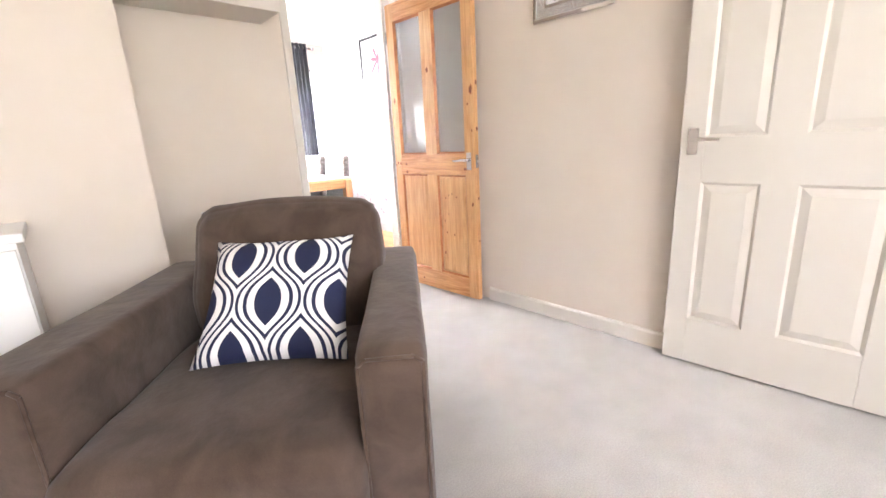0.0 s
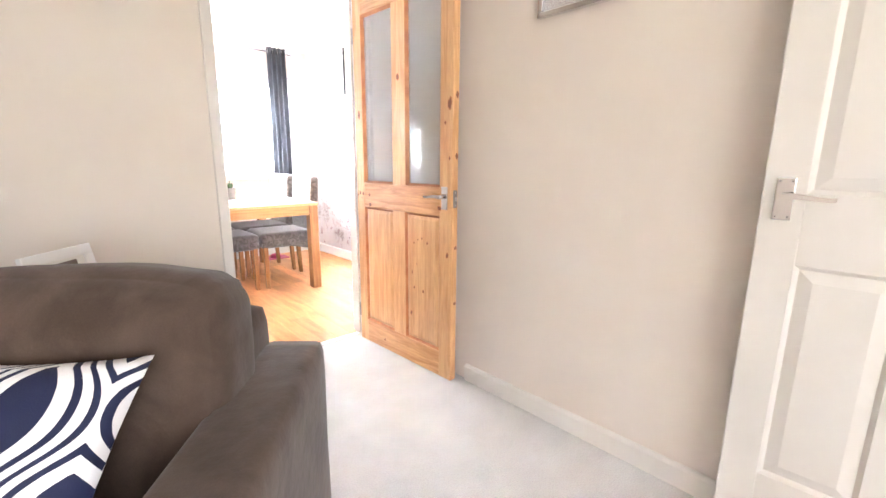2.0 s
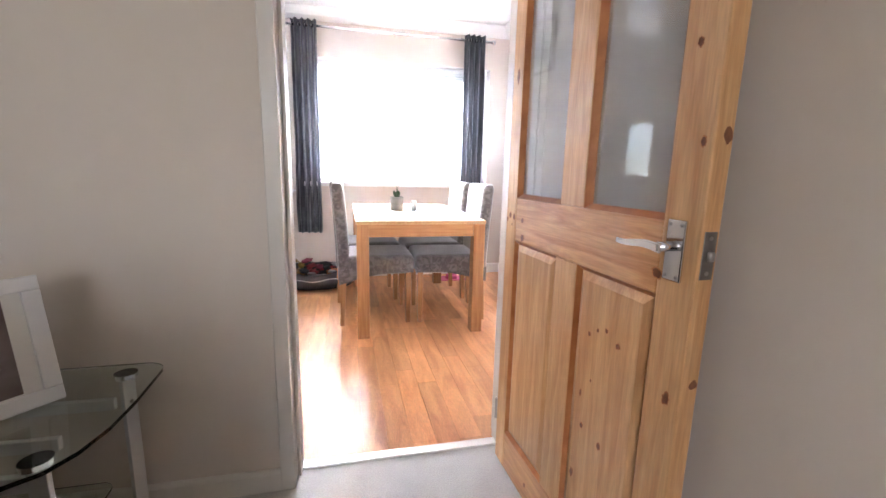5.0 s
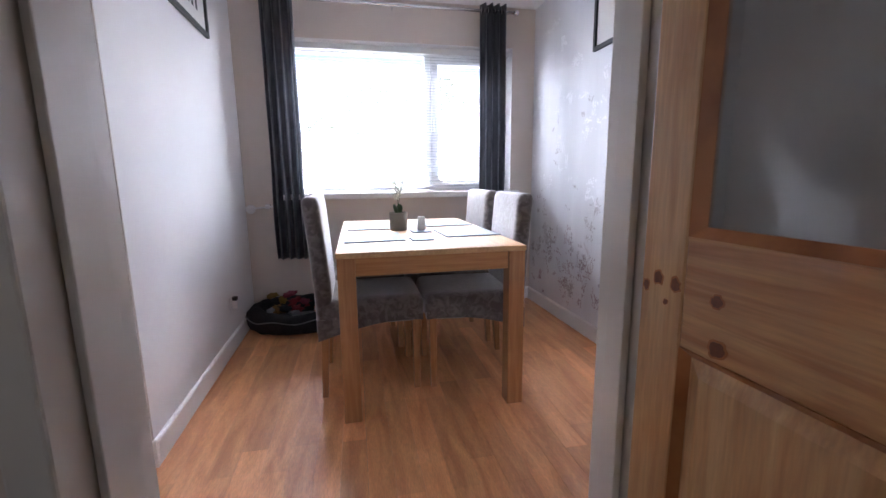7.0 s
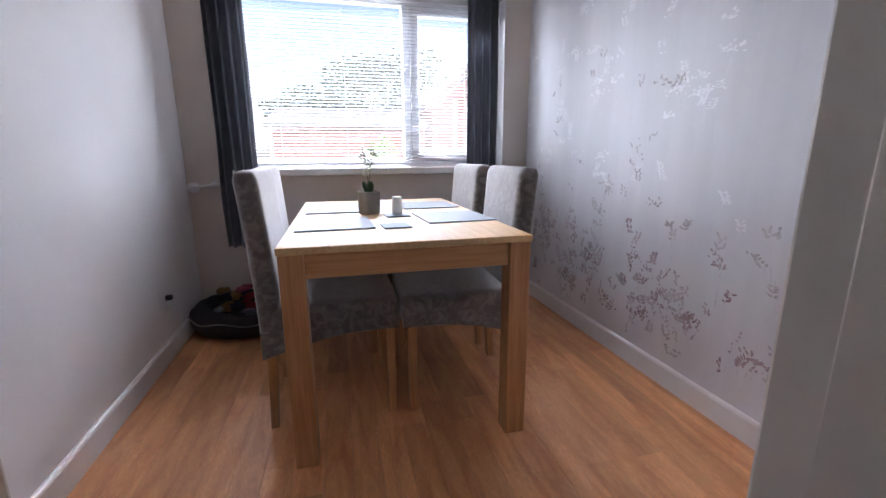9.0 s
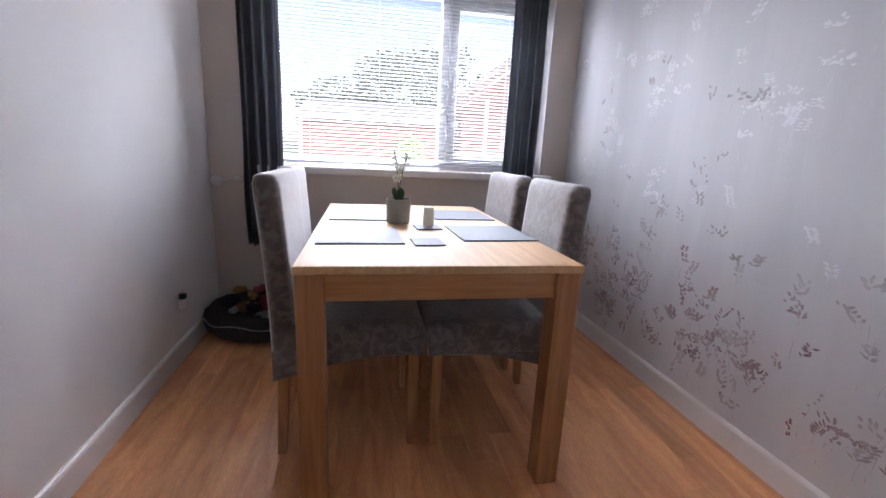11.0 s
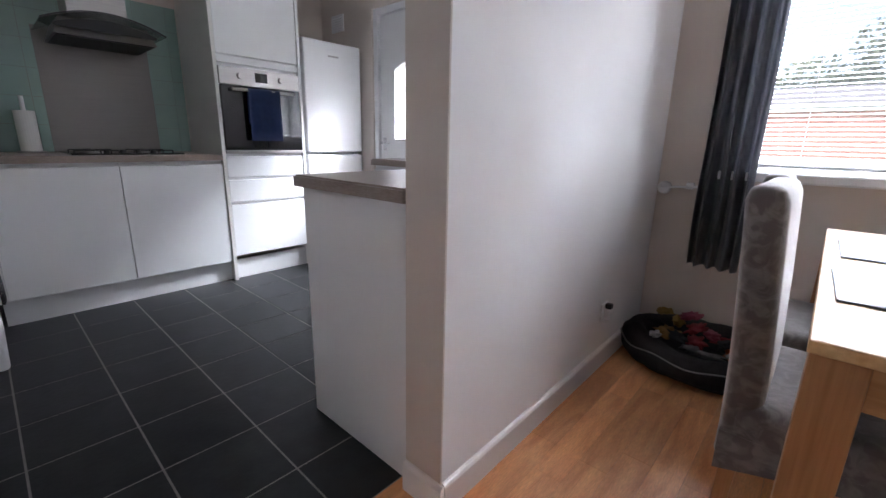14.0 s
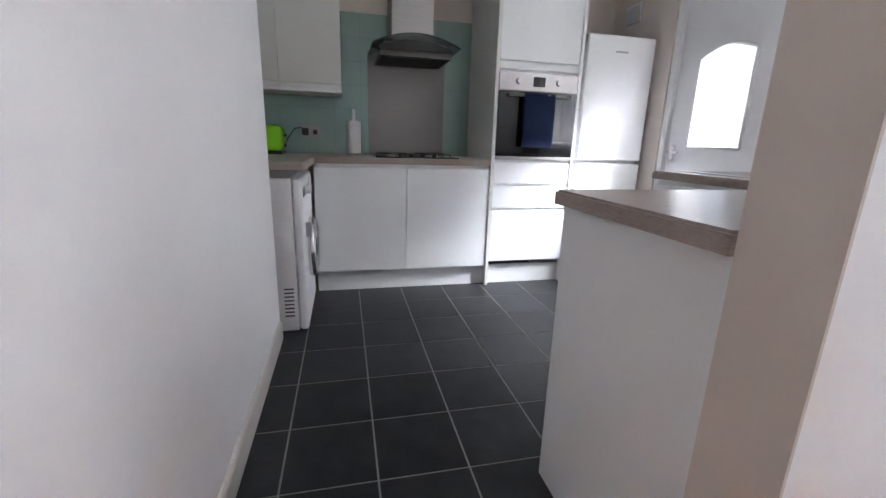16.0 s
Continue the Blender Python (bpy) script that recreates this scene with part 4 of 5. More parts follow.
TOYS = [("red_plush", (0.26, 0.03, 0.04)), ("orange_plush", (0.34, 0.10, 0.03)), ("grey_plush", (0.34, 0.33, 0.33)), ("brown_plush", (0.28, 0.15, 0.05)), ("yellow_plush", (0.33, 0.20, 0.05)), ("black_plush", (0.02, 0.02, 0.022)), ("pink_plush", (0.30, 0.06, 0.09))]
rt_ = random.Random(11)
for k, (x, y, z, a, b, c, col) in enumerate(((-0.15, 0.05, 0.10, 0.06, 0.05, 0.05, 3), (-0.13, 0.13, 0.15, 0.05, 0.035, 0.035, 4), (-0.02, 0.02, 0.105, 0.055, 0.045, 0.04, 0), (-0.04, 0.12, 0.14, 0.05, 0.035, 0.03, 0), (0.15, 0.02, 0.10, 0.05, 0.05, 0.05, 1), (-0.17, -0.13, 0.15, 0.028, 0.022, 0.03, 2), (0.16, -0.12, 0.14, 0.035, 0.02, 0.025, 2), (0.03, -0.05, 0.085, 0.07, 0.03, 0.025, 2), (0.1, 0.1, 0.12, 0.06, 0.03, 0.03, 0), (-0.09, -0.04, 0.13, 0.05, 0.03, 0.035, 5), (0.04, 0.05, 0.15, 0.045, 0.04, 0.03, 6), (0.11, -0.02, 0.15, 0.04, 0.03, 0.03, 5), (-0.20, 0.12, 0.19, 0.045, 0.03, 0.03, 4), (-0.08, 0.14, 0.19, 0.05, 0.03, 0.028, 6), (0.18, 0.09, 0.16, 0.035, 0.03, 0.03, 2), (-0.02, -0.10, 0.12, 0.06, 0.02, 0.02, 2), (-0.22, 0.02, 0.17, 0.035, 0.03, 0.03, 5))):
    name, color = TOYS[col]
    mt = bpy.data.materials.get(name) or material(name, color, 0.9, color2=tuple(v * 0.6 for v in color), scale=40, bump=0.5, bump_scale=150)
    bm = bmesh.new()
    bmesh.ops.create_icosphere(bm, subdivisions=3, radius=1)
    for v in bm.verts:
        v.co *= 1 + 0.9 * noise.noise(v.co * 2.1 + Vector((k * 3, 0, 0)))
        v.co = Vector((v.co.x * a * 1.25, v.co.y * b, v.co.z * c * 0.7)) * 0.8
    plain("dog_toy", bm, mt, f"{name.replace('_', ' ')} dog toy lying in the bed", "toy", pose(1.485 + x, 5.54 + y, z + 0.01, rt_.uniform(-20, 20), rt_.uniform(-20, 20), rt_.uniform(0, 180)), True, "toys in the dog bed")

m, L = run_matrix((1.147, 4.05), (1.120, 5.8))
sock = thing("wall_socket", "white single socket with stacked plugs above the skirting", "socket", m @ pose(1.142, -0.001, 0.29))
part("plate", box(-0.043, 0.043, -0.009, 0.0, -0.043, 0.043, 0.004), UPVC, sock)
part("adaptor", soft_box(-0.024, 0.024, -0.042, -0.0095, -0.03, 0.018, 0.007, 4), UPVC, sock, "white plug-in adaptor")
part("plug", soft_box(-0.014, 0.014, -0.04, -0.0095, 0.0185, 0.044, 0.006, 4), BLACK, sock, "black plug")
bm = bmesh.new()
pts = [(1.124, 5.775, 0.838), (1.17, 5.775, 0.842), (1.36, 5.775, 0.858)]
for p, q in zip(pts, pts[1:]):
    cyl(bm, p, q, 0.0065, seg=10)
pipe = plain("heating_pipe", bm, UPVC, "white painted pipe along the wall below the window", "pipe")
part("junction_cover", lathe([(0.026, 0.0), (0.034, 0.004), (0.034, 0.018), (0.028, 0.026), (0.004, 0.028)], 22), UPVC, pipe, "round white junction cover").matrix_local = pose(1.158, 5.799, 0.838, 90, 0, 0)
part("pipe_clip", box(1.262, 1.298, 5.772, 5.799, 0.838, 0.872, 0.003), UPVC, pipe)

# ---- kitchen ----
PINK = material("pink_rubber", (0.62, 0.10, 0.22), 0.5)
bowl = thing("pet_bowl_mat", "pink pet feeding mat on the laminate floor", "pet mat", pose(2.80, 5.58, 0))
part("mat", box(-0.13, 0.13, -0.09, 0.09, 0.0005, 0.006, 0.002), PINK, bowl)
part("bowl", lathe([(0.06, 0.006), (0.062, 0.01), (0.052, 0.045), (0.046, 0.045), (0.042, 0.02), (0.01, 0.018)], 20), PINK, bowl, smooth=True)
WT0, WT1 = 0.892, 0.932


def base_cabinet(y0, y1, hinge):
    c = thing("base_cabinet", "white handleless base cabinet with a plain door", "cabinet", pose(-1.38, (y0 + y1) / 2, 0), "kitchen base cabinets")
    h = (y1 - y0) / 2
    part("body", box(-0.58, -0.022, -h + 0.001, h - 0.001, 0.145, WT0 - 0.002), UNITWHITE, c)
    part("door", box(-0.02, 0.0, -h + 0.002, h - 0.002, 0.15, 0.866, 0.003), UNITWHITE, c)
    part("plinth", box(-0.06, -0.042, -h, h, 0.0, 0.143), UNITWHITE, c)
    return c


base_cabinet(3.265, 3.88, 1)
base_cabinet(3.88, 4.478, -1)
tall = thing("oven_housing", "tall white oven cabinet with drawers below", "cabinet", pose(-1.38, 4.80, 0))
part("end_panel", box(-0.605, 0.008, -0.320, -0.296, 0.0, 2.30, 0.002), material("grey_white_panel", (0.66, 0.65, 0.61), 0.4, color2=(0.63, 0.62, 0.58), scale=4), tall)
part("end_panel", box(-0.605, 0.008, 0.300, 0.322, 0.0, 2.30, 0.002), UNITWHITE, tall)
part("body", box(-0.60, -0.022, -0.295, 0.299, 0.188, 2.29), UNITWHITE, tall)
part("plinth", box(-0.06, -0.042, -0.296, 0.30, 0.0, 0.145), UNITWHITE, tall)
for a, b in ((0.185, 0.570), (0.590, 0.748), (0.768, 0.918)):
    part("drawer", box(-0.02, 0.0, -0.293, 0.297, a, b, 0.003), UNITWHITE, tall)
upper = part("upper_door", box(-0.02, 0.0, -0.293, 0.297, 1.60, 2.29, 0.003), UNITWHITE, tall)
part("grip", box(-0.02, 0.0, -0.293, 0.297, 1.545, 1.585, 0.003), UNITWHITE, upper)
oven = thing("oven", "built-in steel and black glass oven", "oven", pose(-1.38, 4.802, 0))
part("control_panel", box(-0.02, 0.008, -0.292, 0.294, 1.408, 1.522, 0.002), STEEL, oven)
part("door", box(-0.02, 0.012, -0.292, 0.294, 0.962, 1.404, 0.003), BLACKGLASS, oven, "black glass oven door")
part("trim", box(-0.02, 0.010, -0.292, 0.294, 0.938, 0.960, 0.002), STEEL, oven)
part("display", box(0.0085, 0.010, -0.045, 0.045, 1.437, 1.500), BLACKGLASS, oven, "dark display window")
for y in (-0.155, 0.145):
    part("knob", rod((0.008, y, 1.468), (0.03, y, 1.468), 0.020, 0.017, 20), STEEL, oven, smooth=False)
hd = part("handle", rod((0.045, -0.225, 1.376), (0.045, 0.228, 1.376), 0.011), STEEL, oven, smooth=True)
for y in (-0.2, 0.2):
    part("handle_post", rod((0.012, y, 1.376), (0.045, y, 1.376), 0.008), STEEL, hd)
bm = bmesh.new()
prof = [(0.030, 1.15), (0.030, 1.30), (0.031, 1.372), (0.038, 1.389), (0.046, 1.391), (0.055, 1.387), (0.060, 1.372), (0.061, 1.30), (0.060, 1.2), (0.062, 1.10), (0.061, 1.03)]
grid = [[bm.verts.new((x + 0.005 * noise.noise(Vector((j * 0.7, z * 9, 1))), -0.125 + 0.235 * j / 12, z)) for j in range(13)] for x, z in prof]
for p, q in zip(grid, grid[1:]):
    for i in range(12):
        bm.faces.new((p[i], p[i + 1], q[i + 1], q[i]))
bmesh.ops.solidify(bm, geom=bm.faces[:], thickness=0.004)
plain("tea_towel", bm, NAVY, "navy checked tea towel hung over the oven handle", "towel", pose(-1.38, 4.802, 0), True)

fridge = thing("fridge_freezer", "tall white fridge freezer beside the oven cabinet", "fridge", pose(-1.38, 5.425, 0))
part("body", box(-0.57, -0.062, -0.272, 0.272, 0.02, 1.812, 0.004), UPVC, fridge)
part("upper_door", box(-0.058, 0.0, -0.272, 0.272, 0.945, 1.815, 0.012, 3), UPVC, fridge)
part("lower_door", box(-0.058, 0.0, -0.272, 0.272, 0.06, 0.925, 0.012, 3), UPVC, fridge)
part("badge", box(0.0, 0.001, -0.05, 0.05, 1.70, 1.712), STEEL, fridge, "small grey badge bar")
for y in (-0.22, 0.22):
    part("foot", rod((-0.1, y, 0), (-0.1, y, 0.03), 0.02), BLACK, fridge)

bm = bmesh.new()
outline = [(-1.988, 2.602), (-0.722, 2.602), (-0.722, 3.262), (-0.735, 3.275), (-1.345, 3.275), (-1.36, 3.29), (-1.36, 4.476), (-1.988, 4.476)]
bm = prism(outline, WT0, WT1)
bmesh.ops.bevel(bm, geom=[e for e in bm.edges if abs(e.verts[0].co.z - e.verts[1].co.z) < 1e-5 and e.verts[0].co.z > WT1 - 1e-4], offset=0.006, segments=2, affect="EDGES")
plain("worktop", bm, WORKTOP, "grey-brown wood-effect worktop round the corner", "worktop")

wm = thing("washing_machine", "white front-loading washing machine under the worktop", "washing machine", pose(-1.05, 3.25, 0))
WMSIDE = material("white_enamel_panel", (0.76, 0.75, 0.75), 0.4, color2=(0.72, 0.71, 0.71), scale=5)
part("body", box(-0.30, 0.303, -0.58, -0.05, 0.015, 0.85, 0.006), WMSIDE, wm)
part("front", box(-0.30, 0.303, -0.048, 0.0, 0.015, 0.85, 0.018, 3), UPVC, wm)
for k in range(9):
    z = 0.80 - 0.062 * k
    part("side_rib", box(0.303, 0.3055, -0.40, -0.075, z - 0.010, z + 0.006, 0.001), WMSIDE, wm)
for k in range(8):
    part("vent_slot", box(0.303, 0.304, -0.12, -0.07, 0.10 + 0.022 * k, 0.108 + 0.022 * k), BLACK, wm)
rim = part("door_ring", lathe([(0.12, 0.0), (0.175, 0.004), (0.18, 0.03), (0.15, 0.045), (0.12, 0.04)], 32), CHROME, wm, smooth=True)
rim.matrix_local = pose(0, 0.0, 0.42, -90, 0, 0)
glassy = part("door_glass", lathe([(0.119, 0.002), (0.119, 0.03), (0.06, 0.04)], 32), BLACKGLASS, wm)
glassy.matrix_local = pose(0, 0.0, 0.42, -90, 0, 0)
part("dial", rod((0.05, 0.0, 0.77), (0.05, 0.028, 0.77), 0.03, 0.026, 24), UPVC, wm)
part("display", box(0.12, 0.25, 0.0, 0.002, 0.745, 0.795), BLACKGLASS, wm)
part("drawer", box(-0.28, -0.12, 0.0, 0.004, 0.72, 0.82, 0.002), UPVC, wm)
part("door_latch", box(0.176, 0.2, 0.0, 0.03, 0.52, 0.60, 0.005), material("violet_grey_plastic", (0.30, 0.29, 0.36), 0.4), wm)


def wall_cabinet(y0, y1):
    c = thing("wall_cabinet", "white handleless wall cabinet over the worktop", "cabinet", pose(-1.67, (y0 + y1) / 2, 0), "kitchen wall cabinets")
    h = (y1 - y0) / 2
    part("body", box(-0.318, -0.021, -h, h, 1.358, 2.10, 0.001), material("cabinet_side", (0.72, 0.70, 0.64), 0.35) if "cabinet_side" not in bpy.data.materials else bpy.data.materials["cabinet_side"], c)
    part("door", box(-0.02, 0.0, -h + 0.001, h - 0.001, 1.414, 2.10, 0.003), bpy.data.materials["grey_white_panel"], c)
    part("grip_rail", box(-0.02, -0.004, -h + 0.002, h - 0.016, 1.384, 1.408, 0.003), UNITWHITE, c)
    part("light_rail", box(-0.02, 0.0, -h, h, 1.358, 1.382, 0.002), UNITWHITE, c)
    return c


wall_cabinet(2.604, 3.055)
wall_cabinet(3.057, 3.462)

plain("steel_splashback", box(-1.982, -1.978, 3.66, 4.262, WT1 + 0.001, 1.70, 0.001), STEELDARK, "brushed steel splashback behind the hob", "splashback")
hood = thing("cooker_hood", "steel chimney cooker hood with curved glass canopy", "cooker hood", pose(-1.985, 3.965, 0))
part("chimney", box(0.0, 0.27, -0.15, 0.15, 1.74, 2.449, 0.004), STEEL, hood)
bm = box(0.0, 0.44, -0.25, 0.25, 1.605, 1.70)
for v in bm.verts:
    if v.co.z > 1.65:
        v.co.y *= 0.86
        v.co.x = min(v.co.x, 0.40)
part("body", bm, STEELDARK, hood)
part("filter", box(0.03, 0.42, -0.235, 0.235, 1.598, 1.604), BLACK, hood, "dark grease filter")
arc = [(-0.30 + 0.60 * k / 16, 1.745 - 0.075 * (2 * k / 16 - 1) ** 2) for k in range(17)]
part("canopy", prism(arc + [(y, z - 0.006) for y, z in arc[::-1]], 0.01, 0.47, "x"), glass("smoky_glass", (0.55, 0.62, 0.60)), hood, "curved smoky glass canopy")
part("canopy_edge", prism([(y, z + 0.001) for y, z in arc] + [(y, z - 0.008) for y, z in arc[::-1]], 0.4705, 0.474, "x"), BLACK, hood)
arc2 = [(-0.25 + 0.5 * k / 12, 1.705 - 0.05 * (2 * k / 12 - 1) ** 2) for k in range(13)]
part("fascia", prism(arc2 + [(0.25, 1.64), (-0.25, 1.64)], 0.441, 0.452, "x"), BLACK, hood)

hob = thing("hob", "black gas hob with steel burner caps", "hob", pose(-1.66, 3.965, WT1))
part("plate", box(-0.25, 0.25, -0.29, 0.29, 0.001, 0.010, 0.003), BLACKGLASS, hob)
for x, y, r in ((-0.12, -0.15, 0.035), (-0.12, 0.15, 0.045), (0.11, -0.15, 0.045), (0.11, 0.15, 0.035)):
    b = part("burner", rod((x, y, 0.010), (x, y, 0.018), r, r * 0.9, 20), STEEL, hob)
    bm = bmesh.new()
    for k in range(4):
        a = k * math.pi / 2
        cyl(bm, (x + 0.02 * math.cos(a), y + 0.02 * math.sin(a), 0.024), (x + 0.11 * math.cos(a), y + 0.11 * math.sin(a), 0.024), 0.0035, seg=6)
        cyl(bm, (x + 0.11 * math.cos(a), y + 0.11 * math.sin(a), 0.024), (x + 0.11 * math.cos(a), y + 0.11 * math.sin(a), 0.010), 0.0035, seg=6)
    part("pan_support", bm, BLACK, hob)
for k in range(4):
    part("knob", rod((0.21, -0.12 + 0.08 * k, 0.010), (0.21, -0.12 + 0.08 * k, 0.03), 0.016, 0.014), BLACK, hob)

roll = thing("kitchen_roll", "white kitchen roll on an upright holder", "kitchen roll", pose(-1.86, 3.545, WT1))
part("base", rod((0, 0, 0), (0, 0, 0.012), 0.07, 0.068, 24), STEEL, roll)
part("spindle", rod((0, 0, 0.012), (0, 0, 0.335), 0.011), UPVC, roll)
part("paper", lathe([(0.02, 0.013), (0.05, 0.014), (0.05, 0.25), (0.02, 0.251)], 24), CERAMIC, roll, smooth=False)
toaster = thing("toaster", "lime green toaster with black base", "toaster", pose(-1.78, 2.965, WT1))
part("body", soft_box(-0.13, 0.13, -0.085, 0.085, 0.02, 0.195, 0.04, 8), LIME, toaster, smooth=True)
part("base", box(-0.125, 0.125, -0.08, 0.08, 0.0, 0.025, 0.004), BLACK, toaster)
for y in (-0.035, 0.035):
    part("slot", box(-0.1, 0.1, y - 0.014, y + 0.014, 0.192, 0.197), BLACK, toaster)
part("lever", box(-0.02, 0.02, 0.086, 0.105, 0.12, 0.14, 0.004), BLACK, toaster)
part("dial", rod((0.0, 0.085, 0.06), (0.0, 0.1, 0.06), 0.014), BLACK, toaster)
sk = thing("kitchen_socket", "steel double socket with a black plug", "socket", pose(-1.979, 3.22, 1.095))
part("plate", box(0, 0.006, -0.073, 0.073, -0.043, 0.043, 0.002), STEEL, sk)
part("plug", box(0.006, 0.045, -0.06, -0.012, -0.028, 0.026, 0.006), BLACK, sk)
part("switch", box(0.006, 0.01, 0.02, 0.05, -0.02, 0.015, 0.001), BLACK, sk)
bm = bmesh.new()
pts = [(0.045, -0.036, 0.0), (0.06, -0.06, 0.03), (0.05, -0.11, 0.02), (0.05, -0.16, -0.05), (0.06, -0.2, -0.13)]
for p, q in zip(pts, pts[1:]):
    cyl(bm, p, q, 0.004, seg=8)
part("cable", bm, BLACK, sk)

splash = structure("trim_wall_tiles", box(-1.989, -1.986, 2.604, 4.476, WT1 + 0.001, 1.955), GROUT, "sea green glazed wall tiles above the worktop", "tiles")

# peninsula and sink run
pen = thing("peninsula_cabinet", "white kitchen cabinet with a plain end panel", "cabinet", pose(0.742, 4.062, 0))
part("end_panel", box(-0.288, 0.261, 0.0, 0.020, 0.0, WT0 - 0.001, 0.002), UNITWHITE, pen)
part("body", box(-0.273, 0.261, 0.021, 1.02, 0.145, WT0 - 0.001), UNITWHITE, pen)
part("plinth", box(-0.24, 0.261, 0.022, 1.02, 0.0, 0.143), UNITWHITE, pen)
for k in range(2):
    part("door", box(-0.296, -0.275, 0.024 + 0.5 * k, 0.52 + 0.5 * k, 0.15, 0.866, 0.003), UNITWHITE, pen)
sinkunit = thing("sink_cabinet", "white cabinet under the sink worktop", "cabinet", pose(0.24, 5.10, 0))
part("body", box(-0.70, 0.762, 0.022, 0.61, 0.145, WT0 - 0.001), UNITWHITE, sinkunit)
part("plinth", box(-0.70, 0.17, 0.06, 0.08, 0.0, 0.143), UNITWHITE, sinkunit)
for k in range(2):
    part("door", box(-0.70 + 0.42 * k, -0.284 + 0.42 * k, 0.0, 0.020, 0.15, 0.866, 0.003), UNITWHITE, sinkunit)
outline = [(0.440, 4.035), (1.003, 4.035), (1.003, 5.716), (-0.475, 5.716), (-0.475, 5.085), (0.440, 5.085)]
bm = prism(outline, WT0, WT1)
bmesh.ops.bevel(bm, geom=[e for e in bm.edges if abs(e.verts[0].co.z - e.verts[1].co.z) < 1e-5 and e.verts[0].co.z > WT1 - 1e-4], offset=0.006, segments=2, affect="EDGES")
plain("worktop", bm, WORKTOP, "grey-brown wood-effect worktop beside the partition", "worktop")
sink = thing("sink", "stainless steel sink with a ribbed drainer", "sink", pose(0.05, 5.40, WT1))
part("drainer", box(-0.45, 0.45, -0.22, 0.22, 0.0005, 0.006, 0.002), STEEL, sink)
for k in range(7):
    part("rib", box(-0.42, -0.1, -0.16 + 0.05 * k, -0.15 + 0.05 * k, 0.0062, 0.009, 0.001), STEEL, sink)
part("bowl", box(0.05, 0.38, -0.16, 0.16, 0.0062, 0.0075), BLACK, sink)
bm = bmesh.new()
pts = [(0.2, 0.19, 0.006), (0.2, 0.19, 0.24), (0.2, 0.16, 0.29), (0.2, 0.10, 0.31), (0.2, 0.05, 0.28), (0.2, 0.04, 0.24)]
for p, q in zip(pts, pts[1:]):
    cyl(bm, p, q, 0.011, seg=12)
part("tap", bm, CHROME, sink, smooth=True)

# back door
bd = tagged(new("door_3"), "white plastic back door with an arched light", "door", kind="structure")
bd.matrix_world = pose(-0.80, 5.76, 0)
for a, b, c, d in ((-0.438, -0.385, 0, 2.098), (0.385, 0.438, 0, 2.098), (-0.385, 0.385, 2.045, 2.098)):
    part("door_frame", box(a, b, -0.03, 0.06, c, d, 0.004), UPVC, bd)
gl = [(-0.20, 1.06), (0.20, 1.06), (0.20, 1.62)] + [(0.20 - 0.4 * k / 10, 1.62 + 0.055 * math.sin(math.pi * k / 10)) for k in range(1, 10)] + [(-0.20, 1.62)]
bm = bmesh.new()
add_box(bm, -0.383, -0.20, 0.0, 0.045, 0.02, 2.043)
add_box(bm, 0.20, 0.383, 0.0, 0.045, 0.02, 2.043)
add_box(bm, -0.20, 0.20, 0.0, 0.045, 0.02, 1.06)
top = [(0.20 - 0.4 * k / 10, 1.62 + 0.055 * math.sin(math.pi * k / 10)) for k in range(11)]
for (x0, z0), (x1, z1) in zip(top, top[1:]):
    v = [bm.verts.new(p) for p in ((x0, 0.0, z0), (x1, 0.0, z1), (x1, 0.0, 2.043), (x0, 0.0, 2.043), (x0, 0.045, z0), (x1, 0.045, z1), (x1, 0.045, 2.043), (x0, 0.045, 2.043))]
    for q in ((0, 1, 2, 3), (7, 6, 5, 4), (0, 4, 5, 1), (2, 6, 7, 3)):
        bm.faces.new([v[i] for i in q])
bmesh.ops.recalc_face_normals(bm, faces=bm.faces[:])
part("slab", bm, UPVC, bd)
bm = bmesh.new()
for (x0, z0), (x1, z1) in zip(gl, gl[1:] + gl[:1]):
    cyl(bm, (x0, 0.0, z0), (x1, 0.0, z1), 0.012, seg=8)
part("glazing_bead", bm, UPVC, bd)
pane = part("pane", prism([(a * 0.998, b) for a, b in gl], 0.02, 0.024, "y"), glass("obscured_glass", (1, 1, 1), 0.35), bd, "obscured glass light")
pane.visible_shadow = False
part("panel", raised_panel(-0.22, 0.22, 0.25, 0.85, -0.002, -0.010, 0.04, 0.0), UPVC, bd)
lever_handle(bd, -0.335, 1.02, 1, 0.0)
# kitchen window
kw = tagged(new("window_2"), "white plastic kitchen window above the sink", "window", kind="structure")
for a, b, c, d in ((-0.26, 0.85, 1.02, 1.075), (-0.26, 0.85, 2.045, 2.1), (-0.26, -0.205, 1.075, 2.045), (0.795, 0.85, 1.075, 2.045), (0.27, 0.33, 1.075, 2.045)):
    part("window_frame", box(a, b, 5.88, 5.95, c, d, 0.004), UPVC, kw)
for a, b in ((-0.205, 0.27), (0.33, 0.795)):
    pane = part("pane", box(a, b, 5.91, 5.914, 1.075, 2.045), CLEAR, kw)
    pane.visible_shadow = False
part("window_sill", box(-0.27, 0.86, 5.70, 5.88, 1.0, 1.019, 0.004), UPVC, kw)
kb = thing("venetian_blind", "white slatted venetian blind over the kitchen window", "blind", pose(0.295, 5.83, 0))
part("headrail", box(-0.54, 0.54, -0.02, 0.02, 2.055, 2.098, 0.003), UPVC, kb)
bm = bmesh.new()
add_box(bm, -0.535, 0.535, -0.0125, 0.0125, -0.0006, 0.0006)
km = mesh_from("slat", bm, SLATM)
